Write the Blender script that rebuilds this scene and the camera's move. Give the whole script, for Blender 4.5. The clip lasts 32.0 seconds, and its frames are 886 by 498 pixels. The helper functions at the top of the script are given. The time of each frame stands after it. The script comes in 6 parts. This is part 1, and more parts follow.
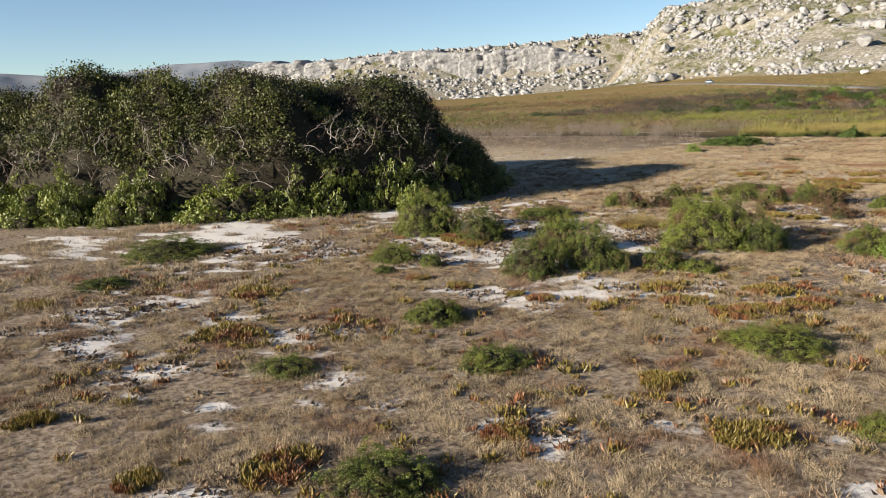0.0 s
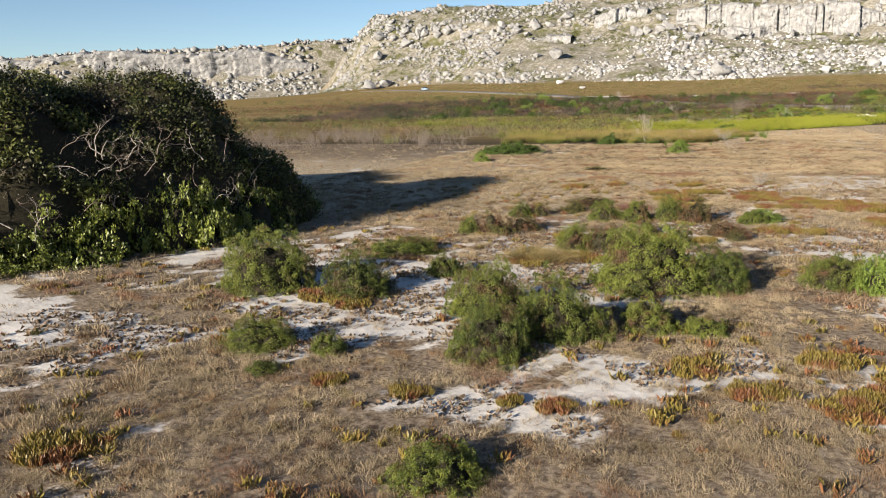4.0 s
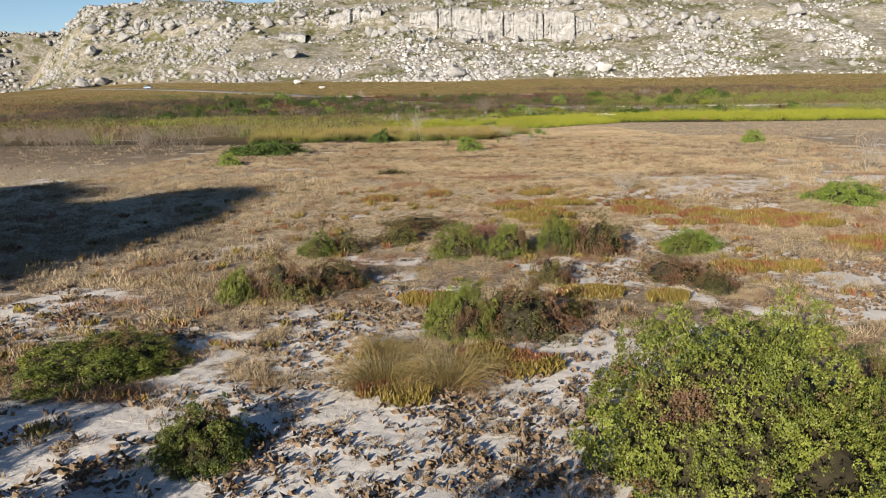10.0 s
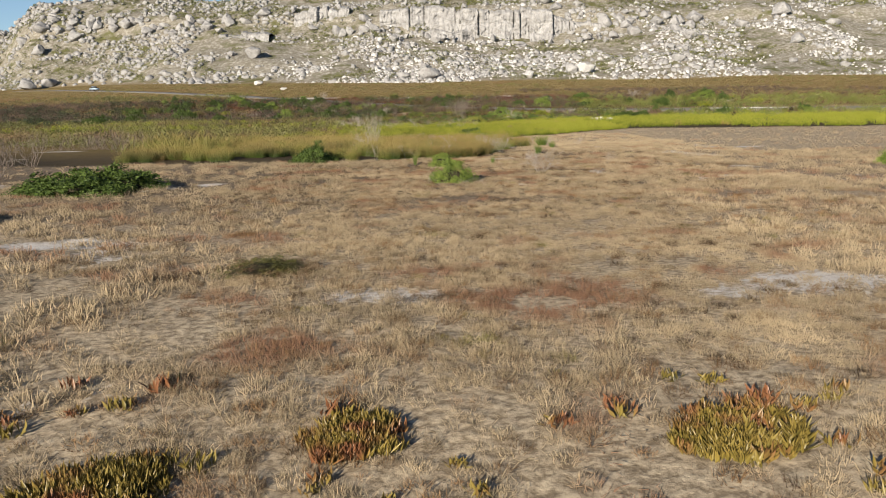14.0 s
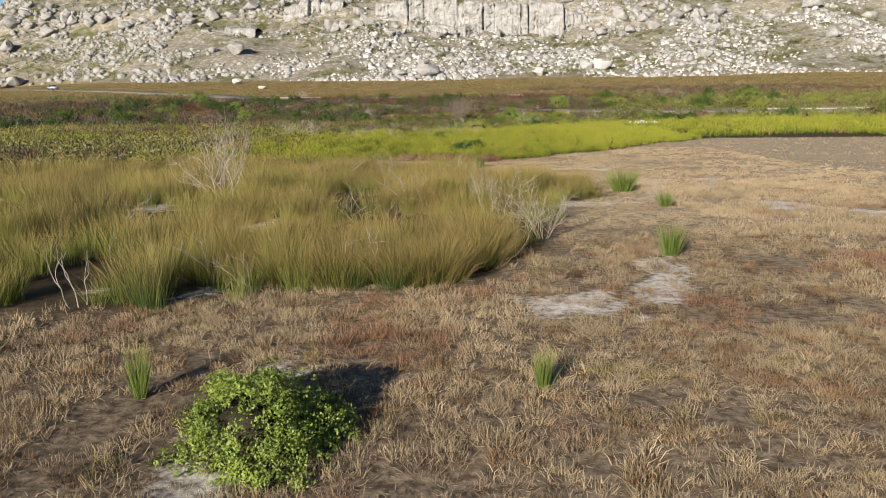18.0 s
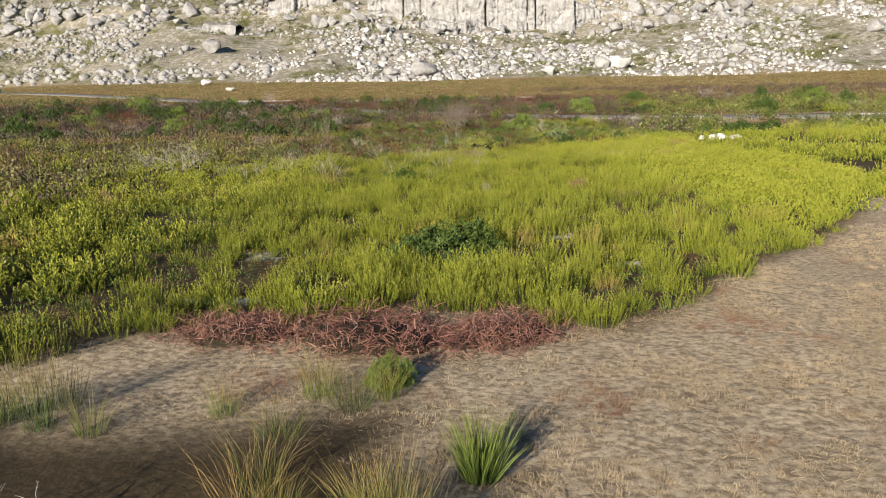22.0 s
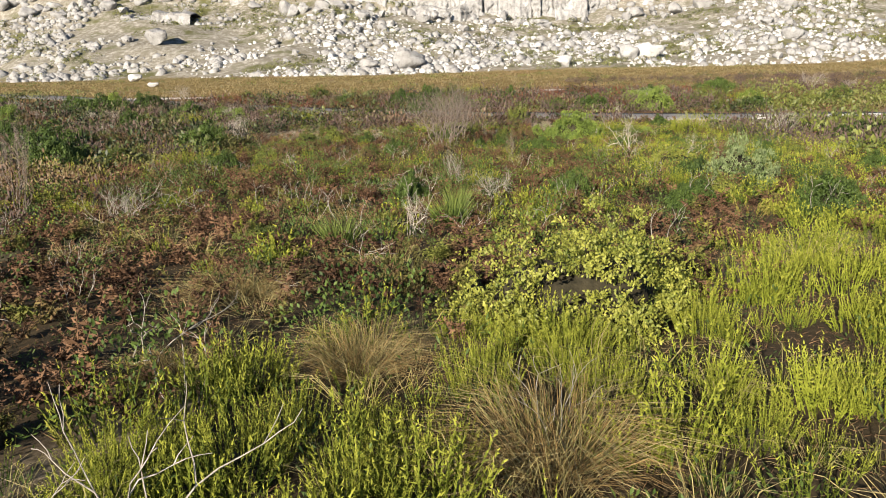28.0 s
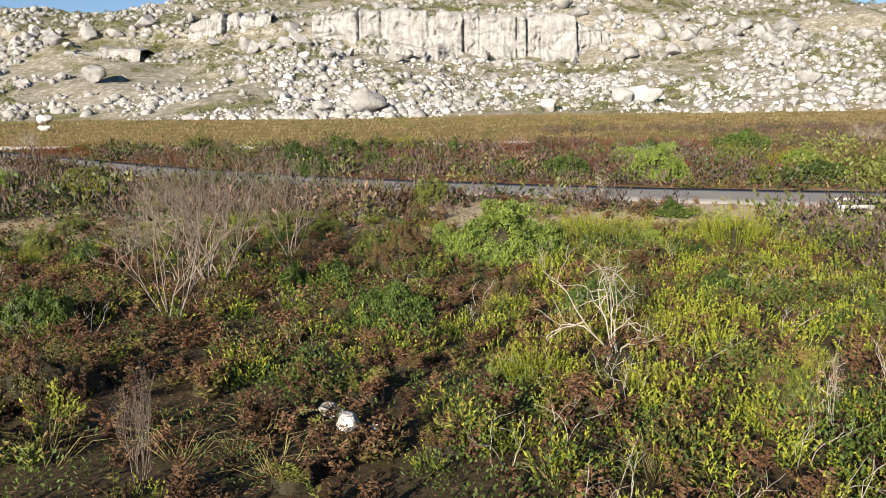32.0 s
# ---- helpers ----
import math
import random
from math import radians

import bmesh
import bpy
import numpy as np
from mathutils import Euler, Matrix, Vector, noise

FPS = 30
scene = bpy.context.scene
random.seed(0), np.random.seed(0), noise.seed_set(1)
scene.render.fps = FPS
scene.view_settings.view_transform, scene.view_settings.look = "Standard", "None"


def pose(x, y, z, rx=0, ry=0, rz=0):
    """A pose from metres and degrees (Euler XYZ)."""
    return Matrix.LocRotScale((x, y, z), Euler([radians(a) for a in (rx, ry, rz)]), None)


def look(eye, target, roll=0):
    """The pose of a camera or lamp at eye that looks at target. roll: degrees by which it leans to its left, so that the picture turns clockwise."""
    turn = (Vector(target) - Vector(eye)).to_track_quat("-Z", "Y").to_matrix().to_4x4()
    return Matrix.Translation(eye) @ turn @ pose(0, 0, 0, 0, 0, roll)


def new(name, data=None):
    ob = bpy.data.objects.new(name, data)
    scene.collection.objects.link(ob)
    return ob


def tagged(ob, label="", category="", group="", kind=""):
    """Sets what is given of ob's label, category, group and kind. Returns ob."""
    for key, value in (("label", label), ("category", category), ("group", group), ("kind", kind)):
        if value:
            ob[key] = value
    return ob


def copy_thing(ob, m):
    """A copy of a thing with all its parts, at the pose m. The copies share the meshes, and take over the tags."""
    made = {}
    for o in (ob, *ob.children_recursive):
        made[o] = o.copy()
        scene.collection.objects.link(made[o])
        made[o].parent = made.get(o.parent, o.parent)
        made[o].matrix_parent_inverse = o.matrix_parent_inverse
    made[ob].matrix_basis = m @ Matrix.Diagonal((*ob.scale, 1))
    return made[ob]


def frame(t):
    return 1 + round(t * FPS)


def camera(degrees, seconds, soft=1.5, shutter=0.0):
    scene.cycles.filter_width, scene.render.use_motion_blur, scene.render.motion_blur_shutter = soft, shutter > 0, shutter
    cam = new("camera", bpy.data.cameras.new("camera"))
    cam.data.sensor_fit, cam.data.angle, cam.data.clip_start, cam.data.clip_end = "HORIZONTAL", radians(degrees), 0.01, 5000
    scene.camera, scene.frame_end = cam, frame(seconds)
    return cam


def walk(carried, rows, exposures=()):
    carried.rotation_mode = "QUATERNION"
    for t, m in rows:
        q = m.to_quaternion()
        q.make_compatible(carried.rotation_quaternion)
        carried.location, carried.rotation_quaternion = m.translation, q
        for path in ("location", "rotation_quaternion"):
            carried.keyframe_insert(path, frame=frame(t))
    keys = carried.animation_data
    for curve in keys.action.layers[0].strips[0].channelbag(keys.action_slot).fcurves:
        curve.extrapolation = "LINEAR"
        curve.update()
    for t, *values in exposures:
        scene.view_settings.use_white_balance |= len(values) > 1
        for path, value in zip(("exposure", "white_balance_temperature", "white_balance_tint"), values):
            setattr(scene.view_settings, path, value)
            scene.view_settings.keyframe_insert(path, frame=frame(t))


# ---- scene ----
cam = camera(57.2, 32.0, 1.0)
PATH = [
    (0, (10.448, 15.875, 4.45), (9.144, 17.349, 4.095), -1.7),
    (1, (8.327, 16.683, 4.503), (7.14, 18.252, 4.145), -1.6),
    (2, (6.384, 17.618, 4.516), (5.331, 19.28, 4.159), -1.5),
    (3, (4.578, 18.675, 4.504), (3.686, 20.429, 4.149), -1.4),
    (3.5, (3.686, 19.272, 4.495), (2.882, 21.069, 4.138), -1.3),
    (5.5, (0.741, 20.17, 4.472), (0.295, 22.086, 4.11), -1.0),
    (6, (0.206, 20.91, 4.354), (-0.129, 22.848, 3.991), -1.0),
    (6.5, (-0.251, 21.73, 4.2), (-0.472, 23.684, 3.836), -1.0),
    (7, (-0.629, 22.548, 4.076), (-0.796, 24.508, 3.712), -0.9),
    (7.5, (-0.925, 23.482, 3.956), (-1.093, 25.441, 3.593), -0.8),
    (8, (-1.159, 24.56, 3.865), (-1.307, 26.522, 3.502), -0.8),
    (8.5, (-1.383, 25.925, 3.77), (-1.489, 27.889, 3.407), -0.8),
    (9, (-1.556, 27.551, 3.679), (-1.656, 29.515, 3.316), -0.8),
    (10, (-1.879, 31.48, 3.531), (-1.982, 33.444, 3.169), -0.8),
    (11, (-2.125, 36.238, 3.388), (-2.229, 38.203, 3.028), -0.8),
    (12, (-2.293, 40.939, 3.292), (-2.399, 42.904, 2.935), -0.8),
    (12.5, (-2.394, 43.277, 3.23), (-2.5, 45.242, 2.872), -0.7),
    (13, (-2.462, 45.927, 3.206), (-2.522, 47.893, 2.848), -0.8),
    (13.5, (-2.498, 48.999, 3.231), (-2.536, 50.967, 2.874), -0.8),
    (14, (-2.514, 52.017, 3.222), (-2.553, 53.985, 2.867), -0.8),
    (14.5, (-2.386, 55.503, 3.281), (-2.427, 57.471, 2.925), -0.8),
    (16.5, (-1.664, 70.519, 3.024), (-1.714, 72.487, 2.672), -0.8),
    (17, (-1.649, 74.346, 3.008), (-1.699, 76.314, 2.656), -0.8),
    (18, (-1.62, 82.317, 2.944), (-1.67, 84.285, 2.592), -0.8),
    (19, (-1.475, 90.204, 2.963), (-1.527, 92.172, 2.613), -0.9),
    (20, (-1.28, 98.016, 3.209), (-1.335, 99.984, 2.859), -0.9),
    (21, (-1.186, 105.748, 3.312), (-1.241, 107.717, 2.964), -0.9),
    (22, (-0.955, 113.614, 3.308), (-1.012, 115.583, 2.961), -1.0),
    (23, (-0.836, 121.285, 3.268), (-0.892, 123.253, 2.92), -1.0),
    (24, (-0.673, 128.999, 3.272), (-0.731, 130.967, 2.924), -1.2),
    (25, (-0.583, 136.557, 3.254), (-0.643, 138.526, 2.908), -1.1),
    (25.5, (-0.529, 140.323, 3.242), (-0.589, 142.292, 2.897), -1.1),
    (27.5, (-2.018, 156.543, 2.605), (-2.065, 158.513, 2.265), -1.5),
    (28, (-1.411, 159.908, 2.594), (-1.455, 161.878, 2.253), -1.4),
    (29, (0.285, 166.807, 2.542), (0.245, 168.778, 2.21), -1.1),
    (30, (2.072, 173.575, 2.723), (2.035, 175.553, 2.43), -0.8),
    (31, (3.536, 181.077, 3.279), (3.501, 183.061, 3.031), -0.9),
    (32, (4.488, 187.538, 3.857), (4.458, 189.524, 3.618), -0.8),
]
walk(cam, [(t, look(e, g, r)) for t, e, g, r in PATH], [(0, 1.5), (5, 1.38), (10, 1.22), (14, 1.1), (19, 1.2), (24, 1.36), (29, 1.48), (32, 1.43)])

# world, sun and exposure
SUN_ELEV, SUN_AZ = 16.0, 23.0     # degrees; shadows run SUN_AZ to the east of north
world = bpy.data.worlds.new("sky_world")
scene.world = world
world.use_nodes = True
wn = world.node_tree.nodes
sky = wn.new("ShaderNodeTexSky")
sky.sky_type = 'NISHITA'
sky.sun_disc = False
sky.sun_elevation = radians(SUN_ELEV)
sky.sun_rotation = radians(180 + SUN_AZ)
sky.altitude = 2500
sky.air_density, sky.dust_density, sky.ozone_density = 1.0, 0.0, 2.0
world.node_tree.links.new(sky.outputs[0], wn["Background"].inputs[0])
wn["Background"].inputs[1].default_value = 0.05
sun = new("sun", bpy.data.lights.new("sun", 'SUN'))
sun.data.energy, sun.data.angle, sun.data.color = 5.0, radians(0.55), (1.0, 0.89, 0.73)
s_dir = Vector((math.sin(radians(SUN_AZ)) * math.cos(radians(SUN_ELEV)), math.cos(radians(SUN_AZ)) * math.cos(radians(SUN_ELEV)), -math.sin(radians(SUN_ELEV))))
sun.matrix_basis = s_dir.to_track_quat("-Z", "Y").to_matrix().to_4x4()

rng = np.random.default_rng(7)


# ---- materials ----
def shader(name, rough=0.8, spec=0.25):
    m = bpy.data.materials.new(name)
    m.use_nodes = True
    nt = m.node_tree
    b = nt.nodes["Principled BSDF"]
    b.inputs["Roughness"].default_value = rough
    b.inputs["Specular IOR Level"].default_value = spec
    return m, nt, b


def noise_node(nt, scale, detail=4.0, vec=None, rough=0.55):
    n = nt.nodes.new("ShaderNodeTexNoise")
    n.inputs["Scale"].default_value, n.inputs["Detail"].default_value, n.inputs["Roughness"].default_value = scale, detail, rough
    if vec is not None:
        nt.links.new(vec, n.inputs["Vector"])
    return n.outputs["Fac"]


def ramp(nt, fac, stops):
    r = nt.nodes.new("ShaderNodeValToRGB")
    el = r.color_ramp.elements
    while len(el) < len(stops):
        el.new(0.5)
    for e, (p, c) in zip(el, stops):
        e.position = p
        e.color = (*c, 1.0)
    nt.links.new(fac, r.inputs[0])
    return r.outputs[0]


def mixc(nt, fac, a, b, mode='MIX'):
    n = nt.nodes.new("ShaderNodeMix")
    n.data_type, n.blend_type = 'RGBA', mode
    for sock, val in ((n.inputs[0], fac), (n.inputs[6], a), (n.inputs[7], b)):
        if isinstance(val, (int, float)):
            sock.default_value = val
        elif isinstance(val, tuple):
            sock.default_value = (*val, 1.0)
        else:
            nt.links.new(val, sock)
    return n.outputs[2]


def mathn(nt, op, a, b=0.0, c=0.0, clamp=False):
    n = nt.nodes.new("ShaderNodeMath")
    n.operation, n.use_clamp = op, clamp
    for sock, val in zip(n.inputs, (a, b, c)):
        if isinstance(val, (int, float)):
            sock.default_value = val
        else:
            nt.links.new(val, sock)
    return n.outputs[0]


def attr(nt, name):
    n = nt.nodes.new("ShaderNodeAttribute")
    n.attribute_name = name
    return n.outputs["Fac"]


def bumped(nt, b, height, dist, strength=1.0):
    n = nt.nodes.new("ShaderNodeBump")
    n.inputs["Distance"].default_value, n.inputs["Strength"].default_value = dist, strength
    nt.links.new(height, n.inputs["Height"])
    nt.links.new(n.outputs[0], b.inputs["Normal"])


def foliage(name, dark, light, tip=None, dead=None, dead_cover=0.0, rough=0.55, spec=0.3, through_light=0.2, patch=1.2, deep=0.62, pale=0.84):
    """Leaves and stalks: tint runs from dark to light plant by plant, h runs from the foot to the tip."""
    dark, light = tuple(deep * c for c in dark), tuple(pale * c for c in light)
    tip = tip and tuple(pale * c for c in tip)
    m, nt, b = shader(name, rough, spec)
    pos = nt.nodes.new("ShaderNodeNewGeometry").outputs["Position"]
    info = nt.nodes.new("ShaderNodeObjectInfo").outputs["Random"]
    wob = noise_node(nt, 2.3, 3, pos)
    t = mathn(nt, 'ADD', attr(nt, "tint"), mathn(nt, 'MULTIPLY_ADD', wob, 0.9, -0.45))
    t = mathn(nt, 'ADD', t, mathn(nt, 'MULTIPLY_ADD', info, 0.4, -0.2), clamp=True)
    col = mixc(nt, t, dark, light)
    if tip:
        col = mixc(nt, mathn(nt, 'POWER', attr(nt, "h"), 2.6, clamp=True), col, tip)
    if dead:
        d = noise_node(nt, patch, 2, pos)
        d = mathn(nt, 'MULTIPLY', mathn(nt, 'SUBTRACT', d, 0.66 - 0.3 * dead_cover), 9.0, clamp=True)
        col = mixc(nt, d, col, dead)
    nt.links.new(col, b.inputs["Base Color"])
    if through_light:
        tr = nt.nodes.new("ShaderNodeBsdfTranslucent")
        nt.links.new(col, tr.inputs[0])
        mx = nt.nodes.new("ShaderNodeMixShader")
        mx.inputs[0].default_value = through_light
        nt.links.new(b.outputs[0], mx.inputs[1])
        nt.links.new(tr.outputs[0], mx.inputs[2])
        nt.links.new(mx.outputs[0], nt.nodes["Material Output"].inputs[0])
    return m


def woody(name, a, c):
    m, nt, b = shader(name, 0.85, 0.2)
    tc = nt.nodes.new("ShaderNodeTexCoord").outputs["Object"]
    n = noise_node(nt, 14, 4, tc)
    nt.links.new(ramp(nt, n, [(0.3, a), (0.7, c)]), b.inputs["Base Color"])
    bumped(nt, b, noise_node(nt, 40, 3, tc), 0.01)
    return m


def stone(name, a, c, lichen):
    m, nt, b = shader(name, 0.9, 0.2)
    pos = nt.nodes.new("ShaderNodeNewGeometry").outputs["Position"]
    n1, n2, n3 = noise_node(nt, 0.35, 5, pos), noise_node(nt, 2.2, 6, pos, 0.7), noise_node(nt, 0.9, 4, pos)
    col = ramp(nt, n1, [(0.3, a), (0.68, c)])
    col = mixc(nt, mathn(nt, 'MULTIPLY', mathn(nt, 'SUBTRACT', n3, 0.55), 5.0, clamp=True), col, lichen)
    col = mixc(nt, mathn(nt, 'MULTIPLY_ADD', n2, 1.6, -0.55, clamp=True), mixc(nt, 0.45, col, (0.12, 0.11, 0.10)), col)
    nt.links.new(col, b.inputs["Base Color"])
    bumped(nt, b, mathn(nt, 'ADD', n2, n3), 0.35, 0.8)
    return m


M = {}
M["green"] = foliage("small_leaves", (0.036, 0.060, 0.012), (0.205, 0.232, 0.040), dead=(0.11, 0.062, 0.036), dead_cover=0.30, patch=1.7)
M["bright"] = foliage("bright_leaves", (0.10, 0.16, 0.03), (0.23, 0.30, 0.05))
M["olive"] = foliage("thicket_leaves", (0.022, 0.032, 0.009), (0.12, 0.13, 0.028), dead=(0.05, 0.038, 0.03), dead_cover=0.42, patch=0.45)
M["dark"] = foliage("dark_broad_leaves", (0.035, 0.062, 0.015), (0.10, 0.15, 0.03), rough=0.6, spec=0.2)
M["fig"] = foliage("succulent_leaves", (0.085, 0.085, 0.022), (0.215, 0.165, 0.036), tip=(0.23, 0.165, 0.042), dead=(0.165, 0.072, 0.034), dead_cover=0.58, patch=1.6, rough=0.4, through_light=0.1)
M["straw"] = foliage("dry_grass", deep=0.9, pale=1.0, dark=(0.105, 0.078, 0.052), light=(0.35, 0.275, 0.178), tip=(0.40, 0.325, 0.215), rough=0.8, spec=0.1, through_light=0.15, dead=(0.19, 0.11, 0.07), dead_cover=0.35, patch=0.5)
M["reed"] = foliage("reed_stalks", (0.028, 0.068, 0.010), (0.13, 0.16, 0.024), tip=(0.33, 0.215, 0.085), rough=0.6, through_light=0.1)
M["rush"] = foliage("rush_stalks", (0.07, 0.13, 0.025), (0.15, 0.21, 0.04), tip=(0.20, 0.22, 0.05), rough=0.6)
M["tussock"] = foliage("tussock_blades", (0.14, 0.145, 0.04), (0.30, 0.25, 0.10), tip=(0.44, 0.35, 0.20), rough=0.7, through_light=0.15)
M["heath"] = foliage("heath_plumes", (0.032, 0.062, 0.011), (0.20, 0.23, 0.026), tip=(0.265, 0.275, 0.042), dead=(0.23, 0.17, 0.06), dead_cover=0.12, patch=0.35, rough=0.85, spec=0.08, through_light=0.12)
M["rust"] = foliage("dead_red_brush", (0.12, 0.05, 0.04), (0.24, 0.12, 0.09), through_light=0.0)
M["lime"] = foliage("round_yellow_leaves", (0.15, 0.19, 0.03), (0.36, 0.36, 0.07))
M["sage"] = foliage("grey_green_leaves", (0.13, 0.18, 0.075), (0.26, 0.31, 0.15), rough=0.8, spec=0.1)
M["scrub"] = foliage("far_scrub", (0.040, 0.052, 0.014), (0.15, 0.145, 0.042), dead=(0.115, 0.070, 0.040), dead_cover=0.5, patch=0.05, through_light=0.0)
M["scrubnear"] = foliage("half_dead_leaves", (0.045, 0.05, 0.014), (0.16, 0.15, 0.04), dead=(0.115, 0.062, 0.034), dead_cover=0.7, patch=1.5)
M["twig"] = woody("grey_dead_twigs", (0.17, 0.15, 0.13), (0.36, 0.325, 0.29))
M["bark"] = woody("brown_stems", (0.09, 0.073, 0.06), (0.21, 0.172, 0.145))
M["branch"] = woody("bleached_branches", (0.20, 0.175, 0.15), (0.40, 0.36, 0.31))
# near-black for the domes inside plants: the colour stands in for shade among twigs
M["core"] = woody("twig_shade", (0.016, 0.014, 0.008), (0.038, 0.032, 0.018))
M["rock"] = stone("sandstone", (0.22, 0.218, 0.222), (0.41, 0.41, 0.415), (0.15, 0.15, 0.145))
M["white"] = stone("white_stone", (0.50, 0.495, 0.495), (0.66, 0.655, 0.655), (0.36, 0.35, 0.34))
M["mat"] = foliage("dead_mat", (0.055, 0.036, 0.020), (0.24, 0.145, 0.075), rough=0.85, spec=0.1, through_light=0.0, dead=(0.15, 0.14, 0.045), dead_cover=0.2, patch=0.8)
M["brownplume"] = foliage("brown_feathery_shoots", (0.055, 0.031, 0.020), (0.205, 0.118, 0.068), rough=0.8, spec=0.1, through_light=0.1, dead=(0.11, 0.12, 0.028), dead_cover=0.35, patch=0.9)
M["reeddry"] = foliage("dry_reed_blades", (0.13, 0.085, 0.03), (0.33, 0.23, 0.10), rough=0.8, spec=0.1, through_light=0.1)
M["litter"] = woody("plant_crumbs", (0.07, 0.05, 0.035), (0.20, 0.14, 0.09))
M["slope"] = foliage("slope_leaves", (0.026, 0.042, 0.012), (0.15, 0.165, 0.036), dead=(0.12, 0.075, 0.05), dead_cover=0.3, patch=0.07, through_light=0.0)
M["slopegrass"] = foliage("slope_grass", deep=0.9, pale=1.0, dark=(0.10, 0.082, 0.036), light=(0.21, 0.16, 0.075), dead=(0.15, 0.095, 0.05), dead_cover=0.25, patch=0.05, through_light=0.0)
M["belt"] = foliage("belt_twigs", (0.030, 0.021, 0.018), (0.115, 0.083, 0.072), rough=0.9, spec=0.1, through_light=0.0)
M["beltrust"] = foliage("rusty_belt", (0.075, 0.026, 0.016), (0.185, 0.072, 0.04), rough=0.9, spec=0.1, through_light=0.0)
M["hillgreen"] = foliage("hillside_leaves", (0.05, 0.06, 0.02), (0.16, 0.165, 0.045), dead=(0.10, 0.08, 0.05), dead_cover=0.2, patch=0.08, through_light=0.0)

# ---- terrain ----
def lattice(ix, iy, seed):
    h = (ix.astype(np.int64) * 374761393 + iy.astype(np.int64) * 668265263 + seed * 974711) & 0x7fffffff
    h = ((h ^ (h >> 13)) * 1274126177) & 0x7fffffff
    return ((h ^ (h >> 16)) & 0xffff) / 65535.0


def vnoise(x, y, seed=0):
    x, y = np.asarray(x, float), np.asarray(y, float)
    ix, iy = np.floor(x), np.floor(y)
    fx, fy = x - ix, y - iy
    fx, fy = fx * fx * (3 - 2 * fx), fy * fy * (3 - 2 * fy)
    a, b = lattice(ix, iy, seed), lattice(ix + 1, iy, seed)
    c, d = lattice(ix, iy + 1, seed), lattice(ix + 1, iy + 1, seed)
    return (a + (b - a) * fx) * (1 - fy) + (c + (d - c) * fx) * fy


def fbm(x, y, size, seed=0, octaves=4):
    """Soft noise between 0 and 1 with its largest lumps about size metres wide."""
    x, y = np.asarray(x, float) / size, np.asarray(y, float) / size
    s, a, tot = 0.0, 1.0, 0.0
    for o in range(octaves):
        s = s + a * vnoise(x, y, seed + o * 17)
        tot += a
        a, x, y = a * 0.55, x * 2.03 + 7.1, y * 2.03 + 3.7
    return s / tot


def step(a, b, v):
    t = np.clip((np.asarray(v, float) - a) / (b - a), 0, 1)
    return t * t * (3 - 2 * t)


def spot(x, y, cx, cy, rx, ry):
    return np.exp(-((x - cx) / rx) ** 2 - ((y - cy) / ry) ** 2)


def foot_line(x):
    """Where the rocky hill meets the plain, going east."""
    return 349 + 66 * step(-50, -200, x) + 14 * step(20, 220, x) + 30 * step(-215, -300, x) + 5 * np.sin(x * 0.07)


def far_foot(x):
    return 492 + 0.8 * (x + 344)


def road_line(x):
    c = np.clip(x, -25, 35)
    return 235.1 - 0.5 * c + 0.0063 * c * c + np.minimum(x + 25, 0) * -0.78 + np.maximum(x - 35, 0) * -0.05


def height(x, y):
    x, y = np.asarray(x, float), np.asarray(y, float)
    z = 0.45 * step(50, 60, y) * step(122, 98, y)
    z = z + 0.10 * (fbm(x, y, 7, 3) - 0.5) * 2 * step(300, 200, y)
    rise = 0.077 - 0.05 * step(-60, -360, x)
    ramp_y = np.maximum(y - 206, 0)
    z = z + rise * np.minimum(np.sqrt(ramp_y * ramp_y + 16) - 4, foot_line(x) - 206) * step(203, 212, y)
    z = z + 0.6 * (fbm(x, y, 40, 9) - 0.5) * step(235, 300, y)
    d = y - foot_line(x) + 14 * (fbm(x, y, 45, 21) - 0.5)
    body = step(-226, -184, x + 0.55 * np.clip(y - 412, 0, 90) + 16 * (fbm(y * 0.6, x, 20, 5) - 0.5))
    crag = step(-42, -24, x) * step(92, 60, x)
    mid = 25.8 - 4 * crag
    d = d * (1 + 0.9 * step(-80, -190, x))
    face = mid * np.clip(d / 88, 0, 1) ** 1.1 + (6 + 5 * crag) * step(86 , 104, d) + (16 + 9 * step(-130, -90, x) - 11 * step(110, 210, x) - 1 * step(-120, -190, x)) * np.clip((d - 96) / 85, 0, 1)
    face = face + (7.0 * (fbm(x, y, 26, 31) - 0.5) + 2.4 * (fbm(x, y, 6, 37) - 0.5)) * step(4, 30, d) * step(-1, 14, d)
    face = face + 9 * (fbm(x, y * 0 + 3, 70, 44) - 0.5) * step(80, 150, d)
    # the further ridge to the west
    d2 = (y - far_foot(x)) * 0.78 + 26 * (fbm(x, y, 90, 61) - 0.5)
    ridge = 19 * np.clip(d2 / 60, 0, 1) + 25 * step(48, 70, d2) + 7 * (fbm(x, y, 30, 66) - 0.45) * step(10, 40, d2) + 0.06 * (x + 330) * step(30, 70, d2)
    return z + np.maximum(np.maximum(face, 0) * body, np.maximum(ridge * step(-2, 12, d2), 0) * step(-150, -225, x) * step(-640, -500, x))


def ground_z(x, y):
    return float(height(np.array([x]), np.array([y]))[0])


def axis(pieces):
    out = []
    for a, b, s in pieces:
        out.append(np.arange(a, b, s))
    return np.concatenate(out + [np.array([pieces[-1][1]])])


